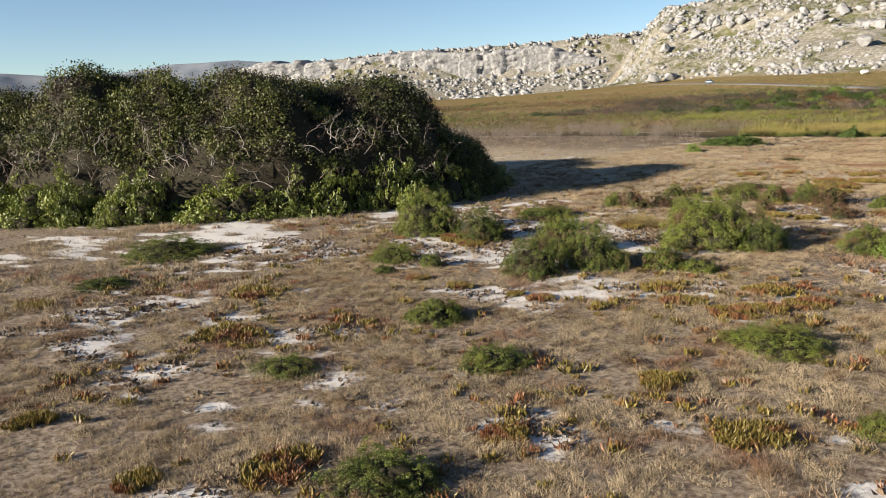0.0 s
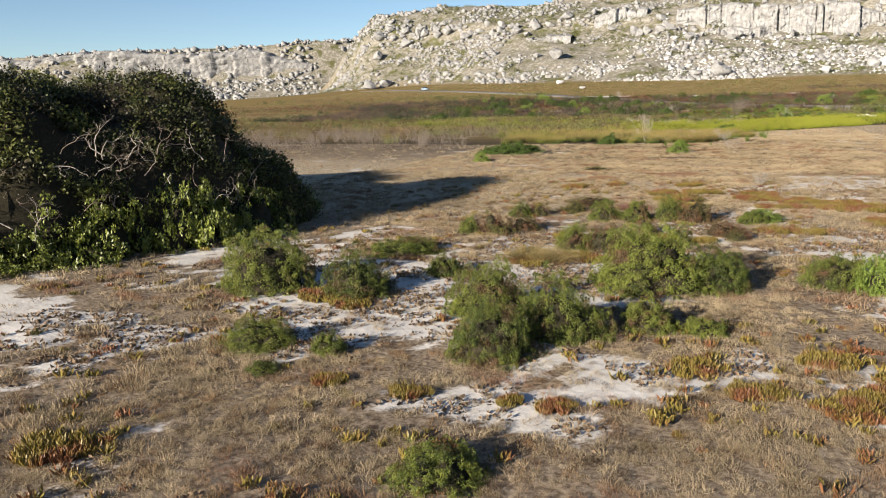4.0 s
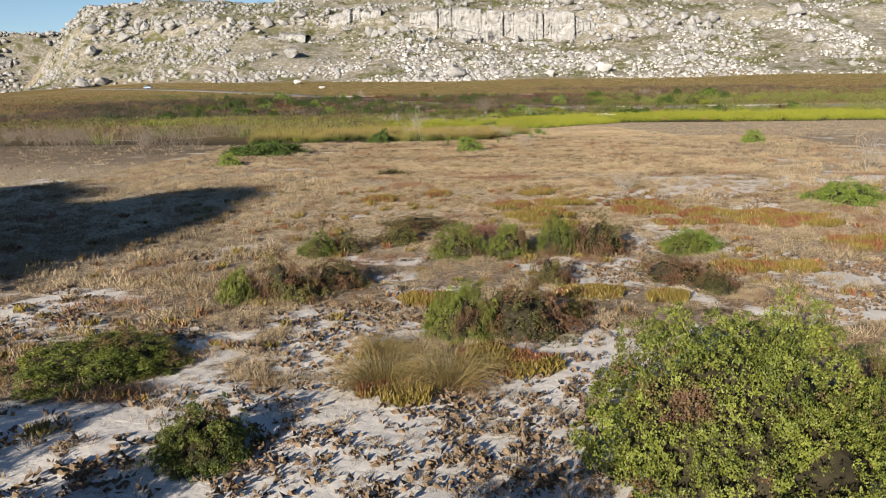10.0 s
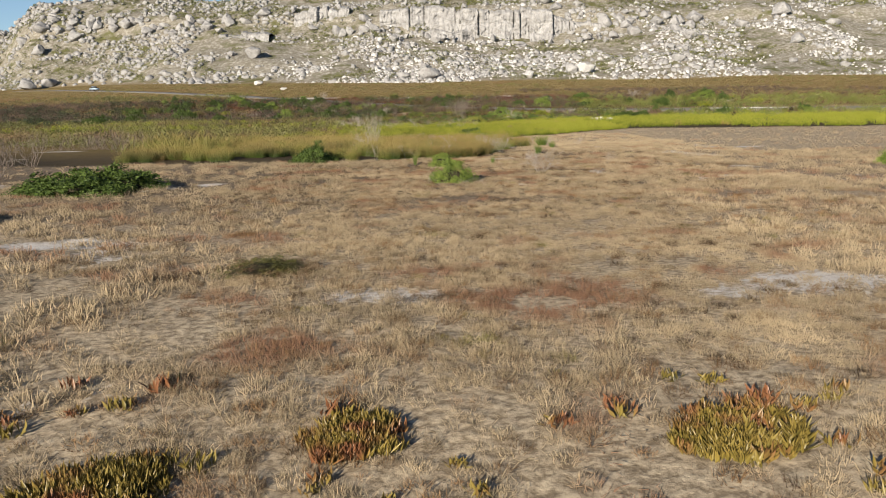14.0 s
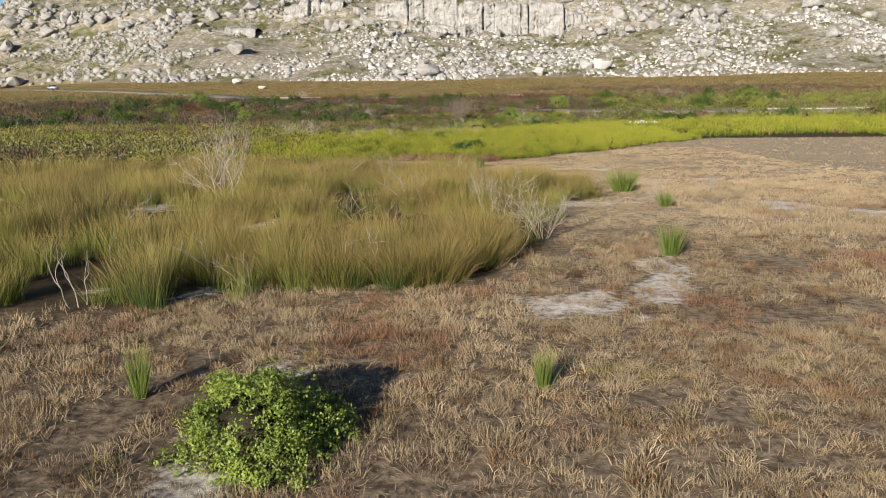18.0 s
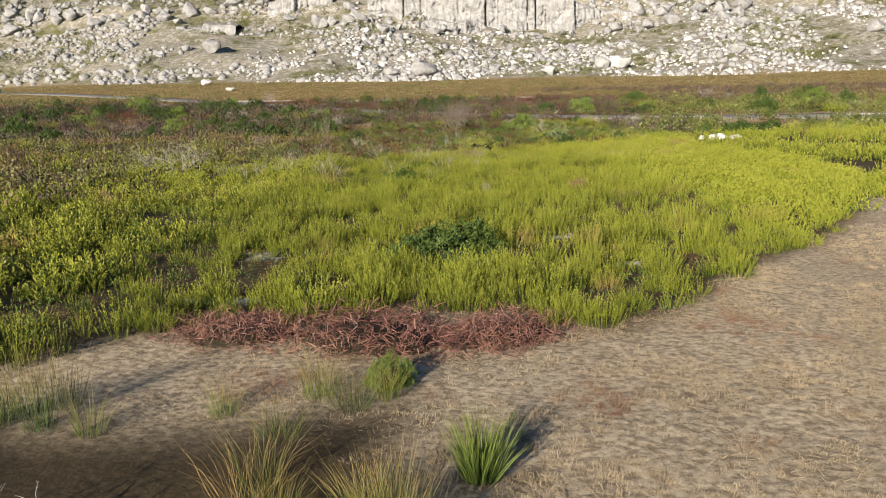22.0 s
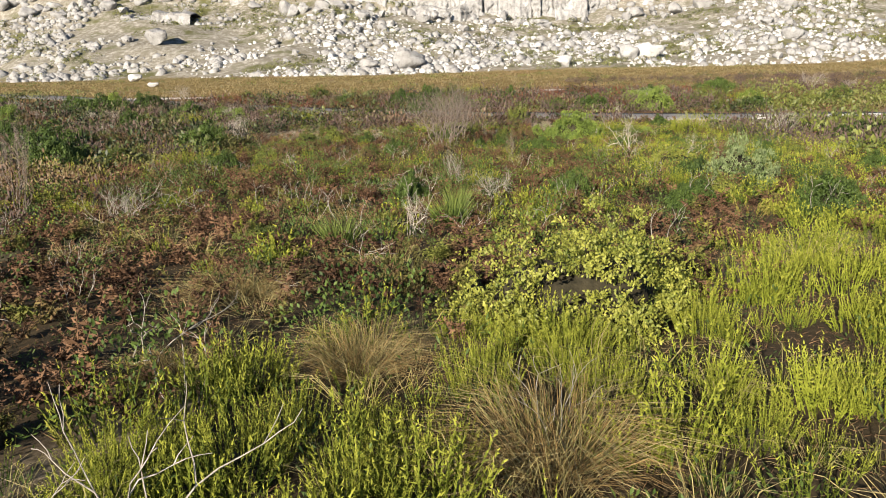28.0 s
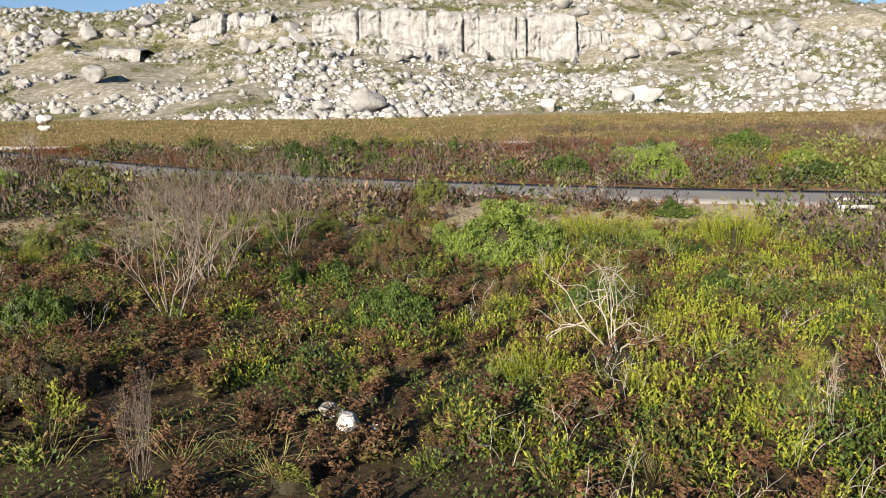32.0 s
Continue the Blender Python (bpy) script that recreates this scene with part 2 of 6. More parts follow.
def tri_mesh(name, v, f, attrs=None, smooth=False):
    me = bpy.data.meshes.new(name)
    v, f = np.ascontiguousarray(v, np.float32), np.ascontiguousarray(f, np.int32)
    k = f.shape[1]
    me.vertices.add(len(v))
    me.vertices.foreach_set("co", v.ravel())
    me.loops.add(f.size)
    me.loops.foreach_set("vertex_index", f.ravel())
    me.polygons.add(len(f))
    me.polygons.foreach_set("loop_start", np.arange(0, f.size, k, dtype=np.int32))
    if smooth:
        me.polygons.foreach_set("use_smooth", np.ones(len(f), dtype=bool))
    me.update(calc_edges=True)
    for n, val in (attrs or {}).items():
        at = me.attributes.new(n, 'FLOAT', 'POINT')
        at.data.foreach_set("value", np.ascontiguousarray(val, np.float32))
    return me


# zones of the plain
def reeds_mask(x, y):
    edge = 3.4 - 4.6 * step(106.5, 110.5, y) + 2.2 * (fbm(x, y, 5, 71) - 0.5)
    south = 91.4 + 2.0 * step(-8, -1.5, x) + 3.6 * np.maximum(x + 1.4, 0) + 3 * (fbm(x, y, 4, 73) - 0.5)
    north = 123.2 - 1.2 * step(-12, -2, x) + 5 * (fbm(x, y, 8, 75) - 0.5) - 5 * step(0, 4, x)
    return step(-0.4, 0.6, edge - x) * step(-0.7, 0.7, y - south) * step(-0.8, 0.8, north - y)


def heath_mask(x, y):
    south = 124.5 - 3.0 * step(-5, -9, x) + 1.4 * np.maximum(x - 1.5, 0) + 3.0 * (fbm(x, y, 5, 81) - 0.5) + 0.25 * np.minimum(x + 6, 0)
    south = np.minimum(south, 146 + 8 * (fbm(x, y, 10, 82) - 0.5))
    north = 164 + 6.5 * step(-6, -2, x) + 0.9 * np.maximum(x - 2, 0) + 0.25 * x + 9 * (fbm(x, y, 9, 83) - 0.5)
    north = np.minimum(north, 212)
    return step(-0.6, 0.8, y - south) * step(-1.5, 1.5, north - y) * (1 - np.clip(1.6 * spot(x, y, -1.6, 125.0, 2.4, 1.3), 0, 1))


def fern_mask(x, y):
    south = 164 + 6.5 * step(-6, -2, x) + 0.9 * np.maximum(x - 2, 0) + 0.25 * x + 9 * (fbm(x, y, 9, 83) - 0.5)
    south = np.minimum(south, 212)
    return step(-1.5, 1.5, y - south) * step(222, 214, y)


def sand_mask(x, y):
    n = fbm(x, y, 3.2, 91, 5)
    heathy = step(57, 48, y) * step(0.50, 0.62, n - 0.005 + (0.34 + 0.30 * step(35, 30, y)) * (fbm(x, y, 0.7, 97, 3) - 0.5) + 0.13 * spot(x, y, -2.5, 35, 5, 6) + 0.16 * spot(x, y, 1.5, 47, 1.6, 6) + 0.10 * spot(x, y, -9, 40, 6, 2.5) + 0.14 * spot(x, y, -4.5, 41, 2.2, 3) + 0.12 * spot(x, y, -7, 43.5, 4, 2.5) + 0.12 * spot(x, y, -0.6, 41.5, 1.0, 3.5) + 0.12 * spot(x, y, -1, 52.3, 3.5, 1.4) + 0.10 * spot(x, y, -4.5, 34, 2.5, 1.5) - 0.05 * spot(x, y, 4, 20, 9, 8) - 0.10 * spot(x, y, 3, 29.5, 4, 3.5) - 0.05 * step(31, 28, y) - 0.07 * spot(x, y, -9, 29, 5, 6) + 0.16 * spot(x, y, -0.5, 51.8, 3, 1.6) + 0.16 * spot(x, y, -4.0, 49, 1.3, 1.6) + 0.14 * spot(x, y, 2.8, 52.6, 3, 1.3))
    plain = step(50, 56, y) * step(124, 116, y) * step(0.66, 0.74, n + 0.10 * spot(x, y, 5.5, 63, 4, 4) + 0.2 * spot(x, y, 2.2, 54, 2.6, 3.5))
    hollow = spot(x, y, -5.0, 113.2, 1.3, 1.6) + spot(x, y, -2.3, 114.0, 1.2, 0.7) + spot(x, y, -2.4, 117.6, 1.3, 0.5) + spot(x, y, -5.5, 132.0, 0.9, 0.6) + spot(x, y, 1.6, 134.1, 0.9, 0.5) + spot(x, y, 2.5, 130.4, 0.7, 0.5) + spot(x, y, -5.2, 127.5, 1.4, 0.7)
    hill_track = spot(0 * x, y, 0, 268 - 0.05 * x + 2 * np.sin(x * 0.09), 1, 3.0) * step(-75, -40, x) * step(28, 5, x) * step(0.36, 0.55, fbm(x, y, 7, 95))
    return np.clip(heathy + plain * 0.7 + 0.8 * step(0.45, 0.85, hollow + 0.9 * (fbm(x, y, 0.9, 93, 3) - 0.5)) + hill_track, 0, 1)


def build_ground():
    xs = axis([(-3000, -600, 200), (-600, -240, 12), (-240, -60, 5), (-60, -22, 1.6), (-22, -13, 0.6), (-13, 13, 0.30), (13, 24, 0.6), (24, 60, 1.6), (60, 260, 5), (260, 600, 20), (600, 3000, 200)])
    ys = axis([(-900, -100, 100), (-100, 8, 6), (8, 60, 0.30), (60, 125, 0.40), (125, 225, 0.6), (225, 340, 1.8), (340, 470, 3.0), (470, 640, 6), (640, 1000, 40), (1000, 4000, 250)])
    gx, gy = np.meshgrid(xs, ys)
    x, y = gx.ravel(), gy.ravel()
    z = height(x, y)
    near = step(40, 20, np.abs(x)) * step(230, 200, y)
    z = z + near * (0.05 * (fbm(x, y, 0.9, 7, 3) - 0.5) + 0.03 * (fbm(x, y, 0.5, 8, 2) - 0.5))
    on_road = step(2.6, 2.2, np.abs(y - road_line(x)))
    z = z - 0.05 * on_road
    nx, ny = len(xs), len(ys)
    i = (np.arange(ny - 1)[:, None] * nx + np.arange(nx - 1)[None, :]).ravel()
    f = np.stack([i, i + 1, i + nx + 1, i + nx], 1)
    d = y - foot_line(x)
    n = fbm(x, y, 30, 15)
    scree = step(-8, 6, d + 10 * (n - 0.5)) * step(-272, -246, x)
    scree = np.maximum(scree, step(-4, 16, (y - far_foot(x)) * 0.78) * step(-150, -225, x))
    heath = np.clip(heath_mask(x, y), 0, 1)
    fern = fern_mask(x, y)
    # dark soil under reeds, heath and bracken, with the shade between plants painted in
    soil_shade = np.clip(np.maximum(reeds_mask(x, y), np.maximum(heath, fern)), 0, 1)
    upper = step(224, 236, y) * (1 - scree)
    left_scrub = step(90, 110, y) * step(-12, -26, x) * (1 - upper)
    rust = upper * step(275, 262, y - 0.02 * x) * step(0.30, 0.45, fbm(x * 0.4, y, 14, 19))
    olive = np.clip(upper + left_scrub * 0.8, 0, 1)
    me = tri_mesh("ground", np.stack([x, y, z], 1), f, {"straw": step(44, 56, y) * (1 - 0.75 * step(70, 78, y) * step(100, 94, y)), "sand": sand_mask(x, y) * (1 - scree), "stubble_shade": np.clip(step(66, 78, y) * step(102, 95, y) * step(7, 1, x) * (0.55 + 0.9 * (fbm(x, y, 6, 55) - 0.4)), 0, 1), "soil_shade": soil_shade, "olive": olive, "rust": rust, "scree": scree}, smooth=True)
    ob = tagged(new("ground", me), "pale sandy ground with dry grass, rising to a rocky hillside", "ground", kind="structure")
    m, nt, b = shader("sandy_ground", 0.95, 0.1)
    pos = nt.nodes.new("ShaderNodeNewGeometry").outputs["Position"]
    fine, mid, big = noise_node(nt, 9, 6, pos, 0.7), noise_node(nt, 1.7, 5, pos), noise_node(nt, 0.12, 4, pos)
    grit = noise_node(nt, 45, 4, pos, 0.8)
    litter = mixc(nt, mathn(nt, 'MULTIPLY_ADD', fine, 5.0, -2.0, clamp=True), (0.13, 0.095, 0.066), (0.40, 0.325, 0.245))
    litter = mixc(nt, mathn(nt, 'MULTIPLY_ADD', grit, 3.0, -1.0, clamp=True), mixc(nt, 0.7, litter, (0.08, 0.055, 0.035)), litter)
    strawc = mixc(nt, mathn(nt, 'MULTIPLY_ADD', fine, 5.0, -2.0, clamp=True), (0.19, 0.148, 0.10), (0.46, 0.378, 0.268))
    litter = mixc(nt, mathn(nt, 'MULTIPLY', attr(nt, "straw"), mathn(nt, 'MULTIPLY_ADD', mid, 1.2, 0.35, clamp=True)), litter, strawc)
    # south of the reeds, shade between the stubble is put into the litter colour
    litter = mixc(nt, attr(nt, "stubble_shade"), litter, mixc(nt, mathn(nt, 'MULTIPLY_ADD', fine, 4.0, -1.5, clamp=True), (0.05, 0.036, 0.025), (0.19, 0.145, 0.10)))
    sandc = mixc(nt, mid, (0.46, 0.43, 0.40), (0.66, 0.63, 0.60))
    sandc = mixc(nt, mathn(nt, 'MULTIPLY', mathn(nt, 'SUBTRACT', grit, 0.56), 6.0, clamp=True), sandc, (0.26, 0.19, 0.13))
    smask = mathn(nt, 'MULTIPLY_ADD', fine, 1.5, -0.8)
    smask = mathn(nt, 'MULTIPLY_ADD', mathn(nt, 'ADD', attr(nt, "sand"), smask), 2.4, -0.7, clamp=True)
    # soil colour taken down to near-black to include that shade
    soil_shadec = mixc(nt, fine, (0.022, 0.018, 0.011), (0.085, 0.062, 0.035))
    col = mixc(nt, attr(nt, "soil_shade"), litter, soil_shadec)
    olivec = mixc(nt, mathn(nt, 'MULTIPLY_ADD', mid, 1.8, -0.4, clamp=True), (0.105, 0.078, 0.028), (0.23, 0.16, 0.062))
    col = mixc(nt, attr(nt, "olive"), col, olivec)
    col = mixc(nt, mathn(nt, 'MULTIPLY', attr(nt, "rust"), mathn(nt, 'MULTIPLY_ADD', mid, 1.4, 0.1, clamp=True)), col, (0.09, 0.038, 0.022))
    col = mixc(nt, smask, col, sandc)
    rubble = noise_node(nt, 0.6, 6, pos, 0.75)
    screec = mixc(nt, mathn(nt, 'MULTIPLY_ADD', rubble, 5.0, -2.3, clamp=True), (0.16, 0.145, 0.115), (0.36, 0.34, 0.305))
    screec = mixc(nt, mathn(nt, 'MULTIPLY', mathn(nt, 'SUBTRACT', big, 0.52), 7.0, clamp=True), screec, (0.09, 0.09, 0.038))
    col = mixc(nt, attr(nt, "scree"), col, screec)
    nt.links.new(col, b.inputs["Base Color"])
    dents = noise_node(nt, 4.5, 3, pos, 0.5)
    bumped(nt, b, mathn(nt, 'ADD', mathn(nt, 'MULTIPLY', dents, 1.3), mathn(nt, 'ADD', mathn(nt, 'MULTIPLY', fine, 0.35), mathn(nt, 'MULTIPLY', grit, 0.25))), 0.035, 0.5)
    me.materials.append(m)
    return ob


ground = build_ground()

# ---- building blocks for plants and stones ----
def unit(v):
    return v / np.maximum(np.linalg.norm(v, axis=1, keepdims=True), 1e-9)


def leaves(p, d, length, width, fold=0.15):
    """Diamond leaves from the points p along the directions d."""
    n = len(p)
    d = unit(d)
    side = unit(np.cross(d, rng.normal(size=(n, 3))))
    up = np.cross(side, d)
    length, width = np.broadcast_to(length, n)[:, None], np.broadcast_to(width, n)[:, None]
    mid = p + d * length * 0.5 - up * width * fold
    v = np.stack([p, mid + side * width * 0.5, p + d * length, mid - side * width * 0.5], 1).reshape(-1, 3)
    k = np.arange(n)[:, None] * 4
    f = np.concatenate([k + np.array([[0, 1, 2]]), k + np.array([[0, 2, 3]])], 0)
    return v, f, np.tile(np.array([0.2, 0.6, 1.0, 0.6]), n)


def scales(p, nrm, length, width, lift=0.45):
    """Diamond leaves that overlap on a rounded surface: each turns its face outward along nrm."""
    n = len(p)
    nrm = unit(nrm)
    d = unit(unit(np.cross(nrm, rng.normal(size=(n, 3)))) + nrm * lift + np.array([0, 0, 0.25]))
    side = unit(np.cross(nrm, d))
    length, width = np.broadcast_to(length, n)[:, None], np.broadcast_to(width, n)[:, None]
    mid = p + d * length * 0.5
    v = np.stack([p, mid + side * width * 0.5, p + d * length, mid - side * width * 0.5], 1).reshape(-1, 3)
    k = np.arange(n)[:, None] * 4
    f = np.concatenate([k + np.array([[0, 1, 2]]), k + np.array([[0, 2, 3]])], 0)
    return v, f, np.tile(np.array([0.2, 0.6, 1.0, 0.6]), n)


def blades(p, d, length, width, droop=0.2):
    """Tapered blades in two segments that lean over towards their tips."""
    n = len(p)
    d = unit(d)
    length, width = np.broadcast_to(length, n)[:, None], np.broadcast_to(width, n)[:, None]
    side = unit(np.cross(d, rng.normal(size=(n, 3))))
    flat = d * np.array([1, 1, 0])
    flat = unit(flat + rng.normal(0, 0.05, (n, 3)) * np.array([1, 1, 0]))
    mid = p + d * length * 0.55
    tip = mid + unit(d + (flat - np.array([0, 0, 0.35])) * droop * 2.2) * length * 0.45
    v = np.stack([p - side * width * 0.5, p + side * width * 0.5, mid + side * width * 0.4, mid - side * width * 0.4, tip], 1).reshape(-1, 3)
    k = np.arange(n)[:, None] * 5
    f = np.concatenate([k + np.array([[0, 1, 2]]), k + np.array([[0, 2, 3]]), k + np.array([[3, 2, 4]])], 0)
    return v, f, np.tile(np.array([0, 0, 0.55, 0.55, 1.0]), n)


def tube(pts, radii, sides=4):
    pts = np.asarray(pts, float)
    n = len(pts)
    t = unit(np.gradient(pts, axis=0))
    a = unit(np.cross(t, np.array([0.31, 0.57, 0.76]) + t[:, ::-1] * 0.2))
    b = np.cross(t, a)
    ang = np.linspace(0, 2 * np.pi, sides, endpoint=False)
    ring = a[:, None, :] * np.cos(ang)[None, :, None] + b[:, None, :] * np.sin(ang)[None, :, None]
    v = (pts[:, None, :] + ring * np.asarray(radii, float)[:, None, None]).reshape(-1, 3)
    f = []
    for i in range(n - 1):
        for s in range(sides):
            q = (i * sides + s, i * sides + (s + 1) % sides, (i + 1) * sides + (s + 1) % sides, (i + 1) * sides + s)
            f += [(q[0], q[1], q[2]), (q[0], q[2], q[3])]
    return v, np.array(f), np.zeros(len(v))


def merge(parts):
    """Joins (v, f, h) triples."""
    vs, fs, hs, o = [], [], [], 0
    for v, f, h in parts:
        vs.append(v)
        fs.append(f + o)
        hs.append(h)
        o += len(v)
    return np.concatenate(vs), np.concatenate(fs), np.concatenate(hs)


def mesh_of(name, geo, material, tint=None, smooth=False):
    v, f, h = geo
    t = np.full(len(v), 0.5) if tint is None else tint
    me = tri_mesh(name, v, f, {"h": h, "tint": t}, smooth)
    me.materials.append(material)
    return me


def part(name, geo, material, parent, label="", tint=None, smooth=False):
    ob = new(name, mesh_of(name, geo, material, tint, smooth))
    ob.parent = parent
    return tagged(ob, label)


def lumpy(u, seed, amount=0.28, size=0.55):
    """How far a bush reaches in the directions u."""
    k = 1 / size
    n = vnoise(u[:, 0] * k + 11 + seed * 3.1, u[:, 1] * k + u[:, 2] * k * 0.9 + 5, seed)
    n2 = vnoise(u[:, 0] * k * 3.4 + 3, u[:, 1] * k * 3.4 + u[:, 2] * k * 3.0 + 9 + seed, seed + 5)
    return 1 + amount * (n - 0.5) * 1.7 + amount * 0.85 * (n2 - 0.5) * 2


def dome_dirs(n, low=-0.05):
    z = rng.uniform(low, 1, n)
    a = rng.uniform(0, 2 * np.pi, n)
    r = np.sqrt(np.maximum(1 - z * z, 0))
    return np.stack([r * np.cos(a), r * np.sin(a), z], 1)


def dome_core(seed, size, amount, scale=0.86, nu=22, nv=8, skirt=0.12, cap=1.0):
    az = np.linspace(0, 2 * np.pi, nu, endpoint=False)
    el = np.linspace(-0.06, np.pi / 2, nv)
    a, e = np.meshgrid(az, el)
    u = np.stack([np.cos(e) * np.cos(a), np.cos(e) * np.sin(a), np.sin(e)], -1).reshape(-1, 3)
    v = u * lumpy(u, seed, amount)[:, None] * scale
    if cap != 1.0:
        v[:, 2] = np.maximum(v[:, 2], 0.0) ** cap
    v = v * np.array(size)
    v[:, 2] = np.where(u[:, 2] < 0.02, -skirt, v[:, 2])
    f = []
    for j in range(nv - 1):
        for i in range(nu):
            p, q = j * nu + i, j * nu + (i + 1) % nu
            f += [(p, q, q + nu), (p, q + nu, p + nu)]
    return v, np.array(f), np.zeros(len(v))


def mound(seed, size, clumps, shoots, per, leaf, amount=0.3, low=-0.02, ball=0.15):
    """A rounded bush of radius 1: small balls of shoots over a lumpy dome. Returns leaves, their tint, and the inner
    dome that stands in for shade.
    """
    sz = np.array(size)
    u = dome_dirs(clumps, low)
    c = u * (lumpy(u, seed, amount) * rng.uniform(0.76, 1.0, clumps))[:, None]
    c[:, 2] = np.maximum(c[:, 2], 0.0) ** 1.4
    c = c * sz
    rad = ball * rng.uniform(0.55, 1.35, clumps)
    nrm = unit(u / sz)
    k = np.repeat(np.arange(clumps), shoots)
    w = unit(rng.normal(size=(len(k), 3)) + nrm[k] * 0.9)
    q = c[k] + w * rad[k][:, None] * np.array([1, 1, 0.85])
    idx = np.repeat(np.arange(len(k)), per)
    p = q[idx] + rng.normal(size=(len(idx), 3)) * leaf * 0.45
    p[:, 2] = np.maximum(p[:, 2], 0.004)
    geo = scales(p, w[idx] + rng.normal(0, 0.28, p.shape), leaf * rng.uniform(0.7, 1.3, len(p)), leaf * 0.62)
    tone = np.clip(rng.normal(0.5, 0.16, clumps)[k] + rng.normal(0, 0.14, len(k)), 0, 1)
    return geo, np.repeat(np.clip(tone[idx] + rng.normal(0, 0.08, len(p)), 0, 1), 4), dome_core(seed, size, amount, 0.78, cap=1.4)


def stalk_tuft(n, spread, length, width, lean=0.25, droop=0.15):
    r, a = np.sqrt(rng.uniform(0, 1, n)) * spread, rng.uniform(0, 2 * np.pi, n)
    p = np.stack([r * np.cos(a), r * np.sin(a), np.zeros(n) - 0.02], 1)
    d = np.stack([np.cos(a) * r / spread * lean, np.sin(a) * r / spread * lean, np.ones(n)], 1) + rng.normal(0, lean * 0.45, (n, 3)) * np.array([1, 1, 0.2])
    return blades(p, d, length * rng.uniform(0.55, 1.1, n), width, droop)


def spines(p, d, length, width):
    """Thin needles: one slender triangle each."""
    n = len(p)
    d = unit(d)
    side = unit(np.cross(d, rng.normal(size=(n, 3)))) * (np.broadcast_to(width, n) * 0.5)[:, None]
    v = np.stack([p - side, p + side, p + d * np.broadcast_to(length, n)[:, None]], 1).reshape(-1, 3)
    return v, np.arange(n * 3).reshape(-1, 3), np.tile(np.array([0.3, 0.3, 1.0]), n)


def plumes(n, spread, tall, needles=20, width=0.009, reach=0.055, lean=0.3, wild=0.13):
    """Feathery shoots: slender stems set all round with fine needles that point up along them."""
    r, a = np.sqrt(rng.uniform(0, 1, n)) * spread, rng.uniform(0, 2 * np.pi, n)
    base = np.stack([r * np.cos(a), r * np.sin(a), np.zeros(n) - 0.02], 1)
    ax = unit(np.stack([np.cos(a) * r / spread * lean, np.sin(a) * r / spread * lean, np.ones(n)], 1) + rng.normal(0, wild, (n, 3)))
    ln = tall * rng.uniform(0.5, 1.1, n) * (1 - 0.35 * (r / spread) ** 2)
    i = np.repeat(np.arange(n), needles)
    kk = np.tile(np.linspace(0.22, 0.99, needles), n) + rng.uniform(-0.03, 0.03, n * needles)
    p = base[i] + ax[i] * (ln[i] * kk)[:, None]
    d = ax[i] * 0.9 + rng.normal(0, 0.48, (len(i), 3))
    v, f, h = spines(p, d, reach * rng.uniform(0.7, 1.3, len(i)) * (1.15 - 0.5 * kk), width)
    st = spines(base, ax, ln, 0.012)
    return merge([(v, f, np.repeat(np.clip(kk, 0, 1), 3)), (st[0], st[1], st[2] * 0.5)])


def fronds(n, length, m=17):
    """Arching fern fronds with paired leaflets."""
    out = []
    for _ in range(n):
        a, rise = rng.uniform(0, 2 * np.pi), rng.uniform(0.7, 1.5)
        L = length * rng.uniform(0.7, 1.15)
        s = np.linspace(0.12, 1, m)
        x = s * L * 0.62
        z = rise * L * s - 0.5 * L * s ** 2.4 * rise + 0.02
        p = np.stack([x * np.cos(a), x * np.sin(a), z], 1)
        side = np.array([-math.sin(a), math.cos(a), 0.1])
        fw = np.array([math.cos(a), math.sin(a), 0.1])
        w = 0.20 * L * (1 - s) ** 0.6 + 0.02
        for sg in (1, -1):
            dd = np.repeat((side * sg + fw * 0.35)[None], m, 0) + rng.normal(0, 0.45, (m, 3))
            out.append(leaves(p, dd, w, w * 4.1 / m, 0.3))
        out.append(tube(np.stack([p[0] * 0.2, p[m // 2], p[-1]]), [0.007, 0.005, 0.002], 3))
    return merge(out)


def branching(levels, length, radius, spread=0.6, kids=3, up=0.35, sides=4, wob=0.18, stems=5):
    """A dry shrub: forked crooked stems as tapered tubes."""
    out = []

    def grow(p, d, ln, r, lv):
        pts = [p]
        for _ in range(3):
            d = d + rng.normal(0, wob, 3)
            d = d / np.linalg.norm(d)
            pts.append(pts[-1] + d * ln / 3)
        out.append(tube(pts, np.linspace(r, r * 0.62, 4), sides if lv > 1 else 3))
        if lv > 0:
            for k in range(kids):
                nd = d + rng.normal(0, spread, 3) + np.array([0, 0, up])
                nd = nd / np.linalg.norm(nd)
                at = pts[-1] if k < 2 else pts[2]
                grow(at, nd, ln * rng.uniform(0.55, 0.85), r * 0.6, lv - 1)

    for s in range(stems):
        a = 2 * math.pi * (s + rng.uniform(0, 0.7)) / stems
        d = np.array([math.cos(a) * spread, math.sin(a) * spread, 1.0])
        grow(np.array([math.cos(a) * 0.06, math.sin(a) * 0.06, -0.05]), d / np.linalg.norm(d), length * rng.uniform(0.7, 1.1), radius, levels)
    return merge(out)


